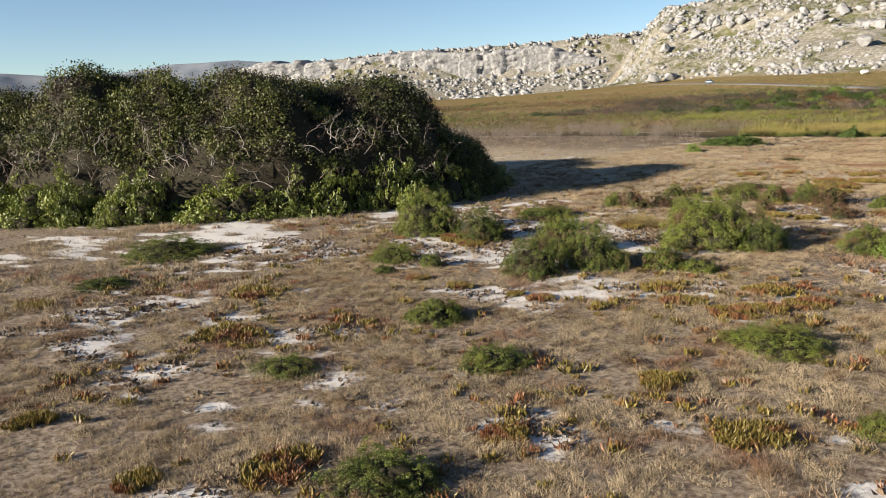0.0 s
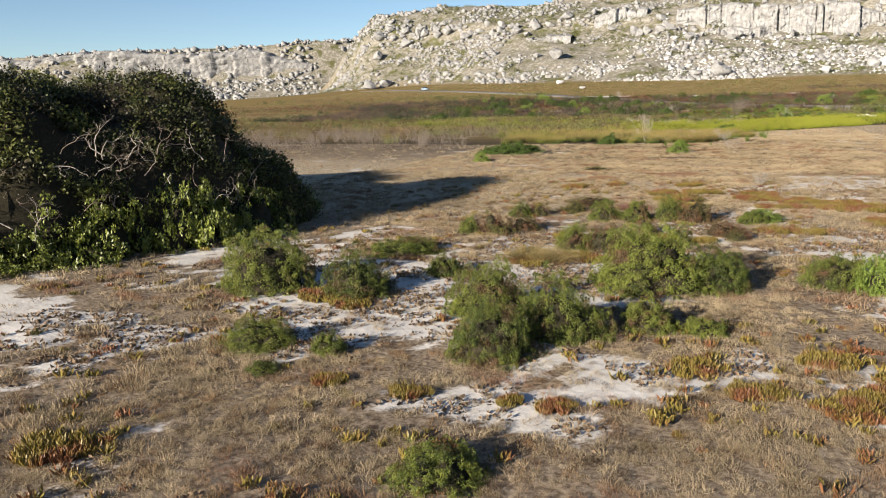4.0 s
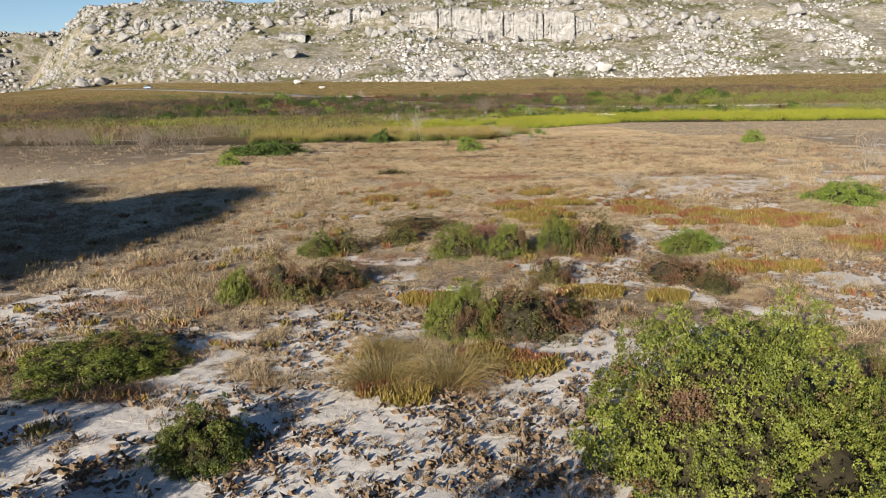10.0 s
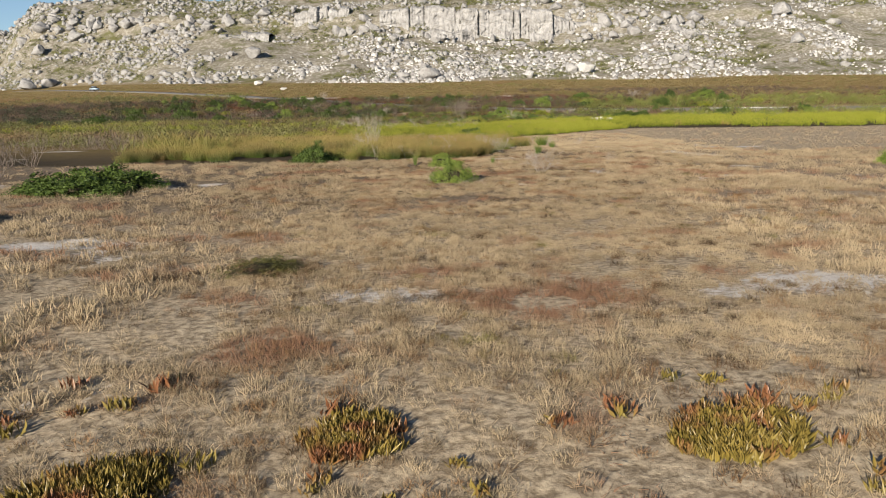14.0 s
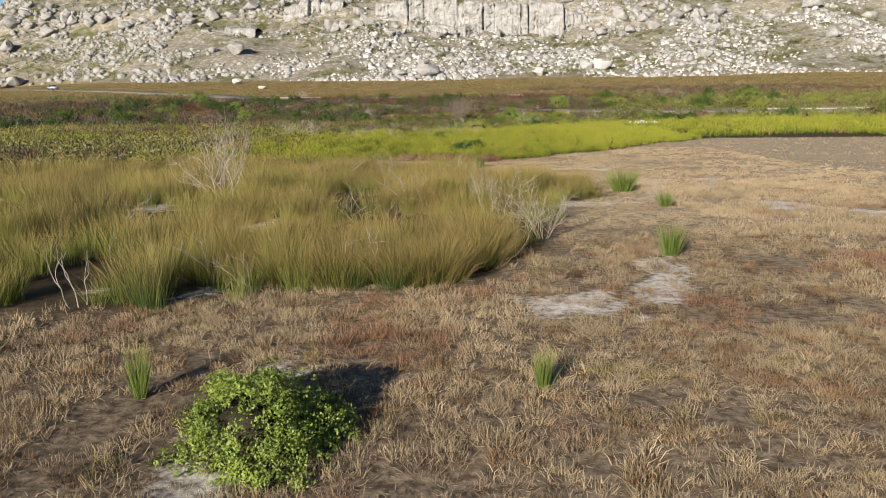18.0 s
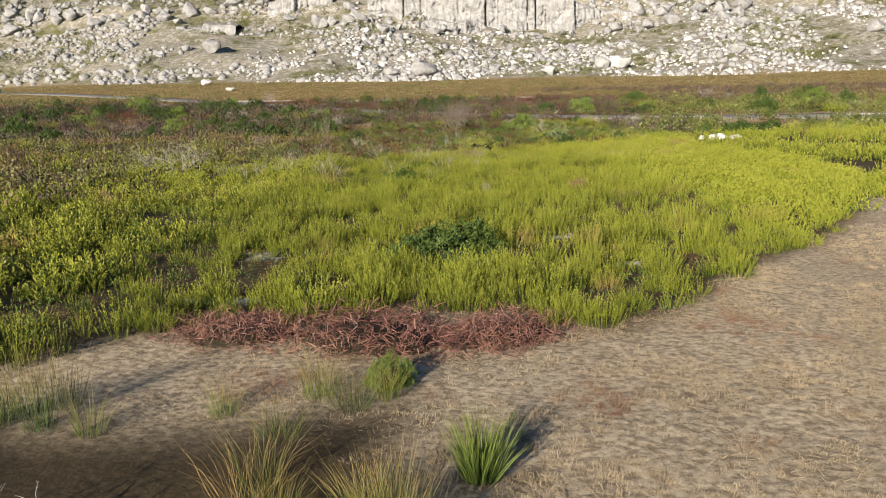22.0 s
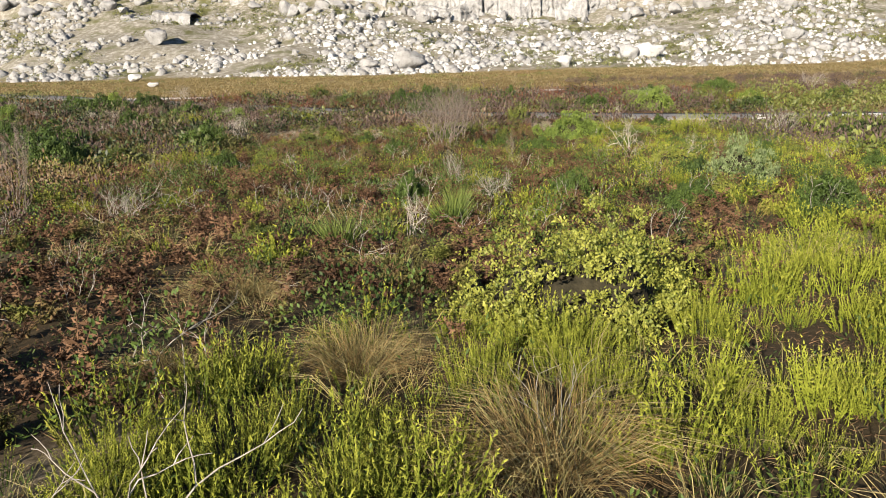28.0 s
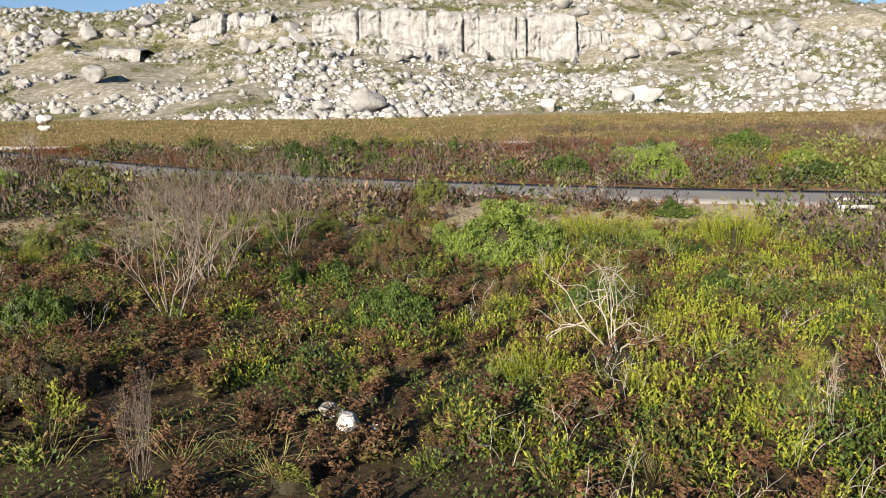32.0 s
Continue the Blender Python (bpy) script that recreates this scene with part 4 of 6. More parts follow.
# lime
lime.put(0.0, 169.7, 1.4, 1.25)
lime.put(5.5, 181.44, 0.49, 0.51)
lime.put(7.5, 194.06, 1.3, 0.46)
lime.put(6.91, 192.41, 1.09, 0.71)
lime.put(29.19, 246.35, 1.49, 0.97)
# branch
branch.put(-2.41, 176.46, 0.62, 1.36)
branch.put(7.54, 202.76, 1.41, 2.12)
branch.put(9.42, 197.97, 0.29, 1.39)
branch.put(11.59, 227.64, 0.55, 1.65)
branch.put(-1.62, 80.15, 0.5, 0.22)
branch.put(-3.53, 80.32, 0.4, 0.22)
branch.put(-2.31, 79.77, 0.45, 0.22)
branch.put(-6.13, 85.26, 0.45, 0.22)
branch.put(1.14, 80.78, 0.5, 0.22)
# tall
tall.put(-12.22, 179.59, 0.42, 2.64)
tall.put(-1.06, 214.94, 1.85, 3.42)
tall.put(-2.47, 210.7, 2.45, 3.88)
tall.put(-1.99, 205.85, 1.79, 3.71)
tall.put(0.87, 196.36, 0.26, 1.54)
# heathb
heathb.put(-14.45, 200.31, 2.94, 0.94)
heathb.put(5.04, 184.06, 0.64, 0.82)
heathb.put(9.81, 216.35, 1.73, 1.25)
heathb.put(14.19, 215.7, 1.42, 1.68)
heathb.put(20.11, 238.32, 1.54, 0.6)
# sage
sage.put(7.11, 184.73, 1, 1.2)

# ---- the large thicket ----
def build_thicket():
    root = new("thicket")
    root.empty_display_size = 0.1
    cx, cy = -21.5, 38.5
    root.matrix_basis = pose(cx, cy, ground_z(cx, cy))
    domes = [((0.0, 0.0), (6.3, 5.6, 6.0), 3), ((3.4, 4.2), (4.4, 4.6, 5.8), 5), ((-5.2, -4.6), (5.4, 4.8, 6.0), 8), ((-3, 6), (6, 5, 6.0), 11), ((5.6, 7.6), (2.8, 3.0, 3.0), 14), ((-9.8, -7.5), (5.4, 4.6, 5.5), 17), ((-2.8, -3.0), (5.0, 4.4, 6.1), 20)]
    for k, ((ox, oy), size, seed) in enumerate(domes):
        # closed inner shells in the same near-black, shade painted into the thicket's gaps
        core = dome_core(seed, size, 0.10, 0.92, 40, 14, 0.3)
        part("inner_shade", (core[0] + np.array([ox, oy, 0]), core[1], core[2]), M["core"], root, "near-black inner shell standing in for shade inside the thicket")
        n = int(1300 * size[0] * size[1] / 10)
        u = dome_dirs(n, 0.06)
        c = u * (lumpy(u, seed, 0.10) * rng.uniform(0.93, 1.0, n))[:, None] * np.array(size) + np.array([ox, oy, 0])
        # the lower flanks are bare wood
        bare = c[:, 2] < (1.4 + 1.7 * vnoise(c[:, 0] * 0.5, c[:, 1] * 0.5, 3)) if k != 3 and k != 4 else c[:, 2] < 0
        gap = fbm(c[:, 0] + 20, c[:, 1] + c[:, 2], 1.3, 4 + k) < 0.34
        c, u = c[~(bare | gap)], u[~(bare | gap)]
        idx = np.repeat(np.arange(len(c)), 20)
        off = rng.normal(size=(len(idx), 3)) * 0.13
        p = c[idx] + off
        part("crown", scales(p, off / 0.13 + u[idx], rng.uniform(0.08, 0.15, len(p)), 0.07), M["olive"], root, "olive green leaves over the top", np.repeat(np.clip(rng.normal(0.5, 0.25, len(c)), 0, 1)[idx], 4))
        # fine dry twigs all over the outside
        n = int(330 * size[0] * size[1] / 10) if k != 3 else 200
        u = dome_dirs(n, 0.1)
        q = u * (lumpy(u, seed, 0.10) * 0.94)[:, None] * np.array(size) + np.array([ox, oy, 0])
        dd = u * 0.7 + rng.normal(0, 0.5, u.shape) + np.array([0, 0, 0.4])
        tw = merge([blades(q + rng.normal(0, 0.15, q.shape), dd + rng.normal(0, 0.4, q.shape), rng.uniform(0.15, 0.38, n), 0.018, 0.2) for _ in range(4)])
        tagged(part("dry_twig_layer", tw, M["scrubtwig"], root, "fine grey-brown dry twigs"), kind="stuff")
    # gnarled bleached limbs on the open flanks
    for (ox, oy), size, seed in domes[:3] + domes[5:]:
        for a in np.linspace(-150, 25, 46):
            a = radians(a + rng.uniform(-4, 4))
            g = branching(4, 0.62, 0.020, 0.7, 2, 0.2, 4, 0.4, 1)
            tilt = np.array([math.cos(a), math.sin(a), 0])
            v = g[0] * rng.uniform(0.85, 1.2)
            v = v + tilt * np.maximum(v[:, 2:3], 0) * 0.25
            foot = np.array([ox + math.cos(a) * size[0] * 0.97, oy + math.sin(a) * size[1] * 0.97, rng.uniform(0.5, 3.4)])
            part("gnarled_limb", (v + foot, g[1], g[2]), M["twig"] if rng.uniform() < 0.45 else M["bark"], root, "bleached crooked limb")
    return tagged(root, "large wind-clipped thicket with olive crown and bare grey limbs", "thicket")


M["scrubtwig"] = foliage("dry_twig_haze", (0.036, 0.028, 0.022), (0.085, 0.066, 0.054), rough=0.9, spec=0.1, through_light=0.0)
M["edge"] = foliage("edge_leaves", (0.06, 0.085, 0.015), (0.21, 0.24, 0.04), rough=0.45, spec=0.4)
build_thicket()
skirt = scaled([make_mound("thicket_edge_bush", s + 110, M["edge"], 130, 9, 7, 0.06, 0.40, 0.8, 0.16) for s in range(3)], 0.8,
               "leafy dark green bush along the foot of a thicket", "bush", "bushes at the thicket's foot")
for k in range(17):
    f = k / 16
    x = -27.5 + 13.2 * f + rng.uniform(-0.4, 0.4)
    y = 28.9 + 2.0 * f + 10.5 * f ** 2.2 + rng.uniform(-0.4, 0.4)
    skirt.put(x, y, rng.uniform(1.0, 1.8), rng.uniform(0.9, 2.0))
for x, y, r, h in ((-14.4, 43.6, 1.5, 1.7), (-14.6, 45.6, 1.4, 1.5), (-15.3, 47.6, 1.5, 1.2), (-16.5, 49.5, 1.6, 1.0), (-17.8, 51.2, 1.6, 1.0)):
    skirt.put(x, y, r, h)

# ---- countless small plants ----
def tuft_templates(n, k, spread, length, width, lean, droop):
    return [stalk_tuft(k, spread, length, width, lean, droop) for _ in range(n)]


def on_plain(x, y):
    return 1 - np.clip(np.maximum(reeds_mask(x, y), np.maximum(heath_mask(x, y), fern_mask(x, y))), 0, 1)


def uneven(x, y, seed):
    return np.clip(0.5 + 1.3 * (fbm(x, y, 2.2, seed, 3) - 0.5) + rng.normal(0, 0.30, len(x)), 0, 1)


cush_t = [cushion(84, 0.10, 0.045, 0.062, 0.0040) for _ in range(10)]
coarse_t = [cushion(36, 0.10, 0.045, 0.065, 0.0075) for _ in range(6)]


def dry_cover(x, y):
    """Where the dry plants grow: in broken patches, thinner on the sand."""
    n = fbm(x, y, 1.5, 131, 4)
    return (1 - 0.88 * sand_mask(x, y)) * on_plain(x, y) * np.maximum(step(0.33, 0.46, n), 0.18)


for name, temp, x0, x1, y0, y1, dens, size in (("dry_grass_stubble", cush_t, -7, 8, 16, 38, 40, 1.05), ("dry_grass_carpet", cush_t, -6.5, 3.5, 38, 97, 32, 1.12),
                                               ("dry_grass_margin", coarse_t, 3.5, 10, 38, 110, 22, 1.4), ("dry_grass_west", coarse_t, -19, -6.5, 20, 97, 16, 1.5), ("dry_grass_east", coarse_t, 8, 20, 18, 97, 11, 1.7)):
    x, y = scatter(x0, x1, y0, y1, dens)
    x, y = thin(x, y, dry_cover(x, y))
    t = np.clip(uneven(x, y, 135) - 0.12 * step(58, 48, y) + 0.12 * step(34, 28, y) * (vnoise(x * 2.2, y * 2.2, 9) - 0.5) * 3 - 0.14 * step(48, 56, y) - 0.18 * step(66, 76, y), 0, 1)
    sz = size * rng.uniform(0.55, 1.5, len(x)) * (0.75 + 0.5 * fbm(x, y, 1.1, 139, 2))
    stuff(name, temp, x, y, sz, M["straw"], "crisp cushions of short dry grass and dead stubble on pale sand", "dry grass", tint=t)
# thatch of fallen stalks between the cushions
def thatch(n, spread):
    p = np.stack([rng.normal(0, spread, n), rng.normal(0, spread, n), rng.uniform(0.0, 0.02, n)], 1)
    d = rng.normal(0, 1, (n, 3)) * np.array([1, 1, 0.3]) + np.array([0, 0, 0.45])
    return spines(p, d, rng.uniform(0.035, 0.085, n), 0.0055)


x, y = scatter(-9, 9, 15, 132, 4.6)
x, y = thin(x, y, (1 - 0.75 * sand_mask(x, y)) * on_plain(x, y) * np.maximum(step(0.28, 0.42, fbm(x, y, 1.5, 131, 4)), 0.3))
stuff("dry_thatch", [thatch(64, 0.17) for _ in range(8)], x, y, rng.uniform(0.8, 1.3, len(x)), M["straw"], "thatch of fallen dry stalks on the ground", "dry grass", tint=np.clip(uneven(x, y, 135) - 0.1, 0, 1))
x, y = scatter(-9, 10, 122, 222, 3.2)
x, y = thin(x, y, (1 - on_plain(x, y)) * (1 - 0.8 * sand_mask(x, y)))
stuff("heath_litter", [thatch(46, 0.22) for _ in range(6)], x, y, rng.uniform(1.0, 1.9, len(x)), M["mat"], "brown litter of fallen twigs under heath and bracken", "litter", tint=np.clip(rng.normal(0.3, 0.25, len(x)), 0, 1))
# taller wisps
x, y = scatter(-9, 9, 16, 97, 3)
x, y = thin(x, y, dry_cover(x, y))
stuff("dry_grass_wisps", tuft_templates(6, 14, 0.10, 0.17, 0.006, 0.7, 0.3), x, y, rng.uniform(0.6, 1.4, len(x)), M["straw"], "thin dry grass wisps standing over the stubble", "dry grass")
# dark half-dead cushions
x, y = scatter(-10, 9, 15, 97, 7)
x, y = thin(x, y, (1 - 0.8 * sand_mask(x, y)) * on_plain(x, y) * step(0.42, 0.58, fbm(x, y, 1.2, 137, 3) + 0.09 * step(40, 32, y) + 0.05 * step(50, 58, y) + 0.08 * step(70, 78, y)))
stuff("dead_heath_mat", cush_t, x, y, rng.uniform(0.8, 1.8, len(x)), M["mat"], "crumbly brown cushions of small half-dead plants on the sand", "low plants", tint=uneven(x, y, 139))
lawn_t = [cushion(44, 0.09, 0.030, 0.05, 0.0045) for _ in range(8)]
for name, temp, x0, x1, dens, size in (("dry_lawn", lawn_t, -4, 6, 42, 1.0), ("dry_lawn_margin", coarse_t, 6, 14, 20, 1.0)):
    x, y = scatter(x0, x1, 97, 135, dens)
    x, y = thin(x, y, dry_cover(x, y))
    stuff(name, temp, x, y, size * rng.uniform(0.6, 1.3, len(x)), M["straw"], "dry straw-coloured lawn beside the reeds", "dry grass", tint=np.clip(0.52 + 0.5 * (fbm(x, y, 2.2, 135, 3) - 0.5) + rng.normal(0, 0.10, len(x)), 0, 1))
x, y = scatter(-55, 60, 14, 150, 1.7)
k = (x < -18) | (x > 10)
x, y = thin(x[k], y[k], on_plain(x[k], y[k]))
stuff("dry_grass_beyond", tuft_templates(4, 6, 0.22, 0.17, 0.02, 1.0, 0.3), x, y, rng.uniform(0.7, 1.5, len(x)), M["straw"],
      "dry straw-coloured grass on the flat plain", "dry grass")
# dark crumbs of dead plants on the sand
x, y = scatter(-12, 10, 18, 58, 34)
x, y = thin(x, y, sand_mask(x, y) * step(0.3, 0.65, fbm(x, y, 1.3, 141, 3)))
p = rng.normal(0, 0.07, (7, 3)) * np.array([1, 1, 0.15])
stuff("plant_litter", [leaves(p, rng.normal(0, 1, (7, 3)) * np.array([1, 1, 0.3]), 0.09, 0.05, 0.4)], x, y, rng.uniform(0.5, 1.4, len(x)), M["litter"],
      "dark crumbs of dead plants scattered on white sand", "litter", zoff=0.02)
# small succulents and green tufts between the bushes
x, y = scatter(-14, 13, 16, 60, 3.4)
x, y = thin(x, y, step(0.43, 0.60, fbm(x, y, 2.2, 151, 3)) * (0.45 + 0.55 * step(40, 32, y)))
a = rng.uniform(0, 2 * np.pi, 26)
p = np.stack([np.cos(a) * 0.13, np.sin(a) * 0.13, np.zeros(26)], 1) * rng.uniform(0.1, 1, (26, 1))
stuff("young_succulents", [leaves(p, rng.normal(0, 0.5, (26, 3)) + np.array([0, 0, 1.0]), 0.11, 0.028, 0.3) for _ in range(4)], x, y, rng.uniform(0.7, 1.5, len(x)), M["fig"],
      "scattered young succulents with green and orange tips", "plants")

# reeds
reed_t = [stalk_tuft(105, 0.17, 0.80, 0.0046, 0.3, 0.10) for _ in range(6)]
dry_t = [stalk_tuft(44, 0.24, 0.8, 0.0045, 0.55, 0.2) for _ in range(4)]
x, y = scatter(-20, 5, 90, 123, 9.0)
x, y = thin(x, y, reeds_mask(x, y) * (1 - 0.96 * sand_mask(x, y)) * step(0.48, 0.56, fbm(x, y, 1.4, 161, 3)))
stuff("reed_bed", reed_t, x, y, rng.uniform(0.75, 1.2, len(x)), M["reed"], "dense reed bed, green below and straw-brown above", "reeds", stretch=0.42 + 1.7 * (fbm(x, y, 1.4, 161, 3) - 0.42) + rng.uniform(0, 0.3, len(x)), tint=np.clip(0.42 + 2.8 * (fbm(x, y, 1.4, 165, 2) - 0.5) + rng.normal(0, 0.15, len(x)), 0, 1))
x, y = scatter(-20, 5, 90, 123, 2.6)
x, y = thin(x, y, reeds_mask(x, y) * (1 - 0.96 * sand_mask(x, y)) * step(0.48, 0.56, fbm(x, y, 1.4, 161, 3)) * step(0.38, 0.58, fbm(x, y, 3.2, 167, 3)))
stuff("dry_reed_bed", dry_t, x, y, rng.uniform(0.7, 1.1, len(x)), M["reeddry"], "bent dry golden-brown reeds among the green ones", "reeds")
n = 0
for _ in range(400):
    px, py = rng.uniform(-7, 3), rng.uniform(93, 112)
    if float(reeds_mask(np.array([px]), np.array([py]))[0]) > 0.6 and float(fbm(np.array([px]), np.array([py]), 1.4, 161, 3)[0]) > 0.52 and n < 60:
        reed.put(px, py, rng.uniform(0.28, 0.5), rng.uniform(0.6, 0.95))
        n += 1
x, y = scatter(-32, -18, 92, 118, 1.2)
x, y = thin(x, y, step(0.40, 0.6, fbm(x, y, 14, 163, 3)))
stuff("far_reeds", [stalk_tuft(30, 0.6, 1.1, 0.03, 0.4, 0.2) for _ in range(3)], x, y, rng.uniform(0.8, 1.4, len(x)), M["reed"], "straw and green reeds further off", "reeds")

# heath
heath_near = [plumes(24, 0.19, 0.56, 24, 0.012, 0.046, 0.5, 0.09) for _ in range(6)]
heath_far = [plumes(16, 0.22, 0.56, 11, 0.030, 0.085, 0.6, 0.1) for _ in range(5)]


def heath_clumps(x, y):
    """Separate bushes with bare shaded ground between them; the stand closes up towards the east."""
    n = fbm(x, y, 0.85, 171, 2)
    return step(0.36, 0.46, n + 0.14 * step(2, 9, x) + 0.05 * step(-4, -12, x))


for name, temp, x0, x1, dens in (("heath_field", heath_near, -8.0, 7.0, 4.6), ("heath_field_west", heath_far, -18, -8.0, 6.0), ("heath_field_east", heath_far, 7.0, 17, 6.0)):
    x, y = scatter(x0, x1, 122, 205, dens)
    x, y = thin(x, y, heath_mask(x, y) * (1 - 0.95 * sand_mask(x, y)) * heath_clumps(x, y))
    lump = step(0.42, 0.75, fbm(x, y, 0.85, 171, 2))
    t = np.clip(0.26 + 0.05 * (x + 6) + 0.9 * (fbm(x, y, 6, 173) - 0.5) + 0.9 * (fbm(x, y, 1.6, 177, 2) - 0.5) + rng.normal(0, 0.10, len(x)), 0, 1)
    stuff(name, temp, x, y, 0.62 + 0.75 * lump + rng.uniform(-0.12, 0.15, len(x)), M["heath"], "dense clumps of feathery yellow-green heath", "heath", tint=t)
x, y = scatter(-7, 8, 122, 180, 2.0)
x, y = thin(x, y, heath_mask(x, y) * (1 - 0.95 * sand_mask(x, y)) * (1 - 0.8 * heath_clumps(x, y)))
stuff("young_heath", heath_near, x, y, rng.uniform(0.3, 0.7, len(x)), M["heath"], "small young heath shoots between the larger bushes", "heath", tint=np.clip(rng.normal(0.2, 0.2, len(x)), 0, 1))
x, y = scatter(-60, 75, 122, 212, 1.0)
k = ((x < -18) | (x > 16)) & ((x > 0) | (y > 150))
x, y = thin(x[k], y[k], np.where(x[k] > 0, heath_mask(x[k], y[k]), 0.4) * step(0.3, 0.55, fbm(x[k], y[k], 7, 175, 3)))
stuff("far_heath", [plumes(9, 0.5, 0.65, 9, 0.04, 0.16) for _ in range(4)], x, y, rng.uniform(0.8, 1.5, len(x)), M["heath"], "yellow-green heath spreading over the far flat", "heath",
      tint=np.clip(0.25 + 0.012 * x + rng.normal(0.2, 0.15, len(x)), 0, 1))
n, tries = 0, 0
while n < 290 and tries < 9000:
    tries += 1
    px, py = -0.7 + rng.normal(0, 3.0), rng.uniform(123, 178)
    r = rng.uniform(0.32, 0.6)
    if float(heath_mask(np.array([px]), np.array([py]))[0]) > 0.6 and float(heath_clumps(np.array([px]), np.array([py]))[0]) > 0.5 and free(px, py, r * 0.62):
        heathb.put(px, py, r, r * rng.uniform(0.85, 1.25))
        n += 1
n, tries = 0, 0
while n < 330 and tries < 4000:
    tries += 1
    px, py = rng.uniform(-12, 15), rng.uniform(162, 232)
    r = rng.uniform(0.35, 0.8)
    if (py > 214 or float(fern_mask(np.array([px]), np.array([py]))[0]) > 0.7) and abs(py - float(road_line(np.array([px]))[0])) > 3.2 and free(px, py, r * 0.7):
        pick = float(fbm(np.array([px]), np.array([py]), 6, 221, 3)[0]) + 0.008 * px + rng.normal(0, 0.06)
        kind = brown if pick < 0.50 else (heathb, brown, green, heathb, scrub, brown, dark)[n % 7]
        kind.put(px, py, r, r * rng.uniform(0.75, 1.15))
        n += 1

under_t = []
for s_ in range(4):
    u = dome_dirs(26, 0.0)
    under_t.append(leaves(u * np.array([0.3, 0.3, 0.3]) * rng.uniform(0.3, 1, (26, 1)), u + rng.normal(0, 0.6, u.shape) + np.array([0, 0, 0.4]), rng.uniform(0.04, 0.09, 26), 0.02))
x, y = scatter(-18, 17, 120, 224, 2.4)
x, y = thin(x, y, np.clip(heath_mask(x, y) + fern_mask(x, y), 0, 1) * (1 - 0.9 * sand_mask(x, y)))
stuff("undergrowth", under_t, x, y, rng.uniform(0.6, 1.4, len(x)), M["dark"], "dark green undergrowth between heath and bracken", "undergrowth")

# bracken and mixed scrub before the road
fern_t = [fronds(6, 0.48, 10) for _ in range(6)]
verge_t = [fronds(4, 0.5, 5) for _ in range(5)]
x, y = scatter(-17, 16, 158, 224, 2.5)
x, y = thin(x, y, fern_mask(x, y) * step(0.30, 0.40, fbm(x, y, 1.8, 181, 4) + 0.06 * step(2, -8, x)))
stuff("bracken", fern_t, x, y, rng.uniform(0.7, 1.35, len(x)), M["brownplume"], "red-brown withered bracken with a few green fronds", "bracken")
x, y = scatter(-16, 20, 158, 224, 1.9)
x, y = thin(x, y, fern_mask(x, y) * (0.3 + 0.7 * step(2, 7, x)) * step(0.44, 0.58, fbm(x, y, 2.4, 183, 4) + 0.24 * step(4, 9, x)))
stuff("mixed_heath", heath_far, x, y, rng.uniform(0.6, 1.3, len(x)), M["heath"], "green heath shoots among bracken", "heath", tint=np.clip(rng.normal(0.12, 0.15, len(x)) + 0.55 * step(3, 9, x), 0, 1))
leafy_t = []
for s in range(4):
    u = dome_dirs(150, 0.0)
    leafy_t.append(leaves(u * rng.uniform(0.5, 1.05, (150, 1)) * np.array([0.42, 0.42, 0.6]), u + rng.normal(0, 0.6, u.shape) + np.array([0, 0, 0.5]), 0.05, 0.028))
x, y = scatter(-16, 18, 160, 224, 1.1)
x, y = thin(x, y, fern_mask(x, y) * np.clip(step(0.46, 0.6, fbm(x, y, 2.2, 185, 3)) + 0.6 * spot(x, y, 1, 188, 6, 5), 0, 1))
stuff("leafy_scrub", leafy_t, x, y, rng.uniform(0.7, 1.6, len(x)), M["dark"], "dark green leafy scrub among bracken", "scrub")
x, y = scatter(-16, 16, 160, 222, 0.12)
x, y = thin(x, y, fern_mask(x, y))
twig_t = [branching(2, 0.35, 0.008, 0.5, 2, 0.3, 3, 0.22, 3) for _ in range(4)]
stuff("dry_sticks", twig_t, x, y, rng.uniform(0.8, 1.6, len(x)), M["twig"], "bare grey sticks standing in the scrub", "sticks")
x, y = scatter(-9, 6, 92, 122, 0.5)
x, y = thin(x, y, reeds_mask(x, y) * (0.7 * step(0.5, 0.62, fbm(x, y, 3, 169, 2)) + spot(x, y, -0.3, 102, 1.5, 2)))
stuff("dry_reed_sticks", twig_t, x, y, rng.uniform(0.9, 1.6, len(x)), M["twig"], "bare grey sticks among the reeds", "sticks")
# loose grass over the scrub
x, y = scatter(-12, 16, 160, 200, 1.3)
x, y = thin(x, y, (1 - 0.75 * step(176, 182, y)) * (step(0.5, 0.6, fbm(x, y, 5, 187, 3)) + 0.5 * spot(x, y, -1.5, 168, 5, 4)))
stuff("arching_grass", [stalk_tuft(46, 0.2, 0.75, 0.007, 1.1, 0.7) for _ in range(4)], x, y, rng.uniform(0.6, 1.2, len(x)), M["tussock"], "arching pale grass among heath and bracken", "grass")
x, y = scatter(-75, -14, 182, 240, 0.5)
k = np.abs(y - road_line(x)) > 3.6
x, y = thin(x[k], y[k], step(0.40, 0.55, fbm(x[k] * 0.5, y[k], 9, 189, 3)))
RUSTY = (x, y)
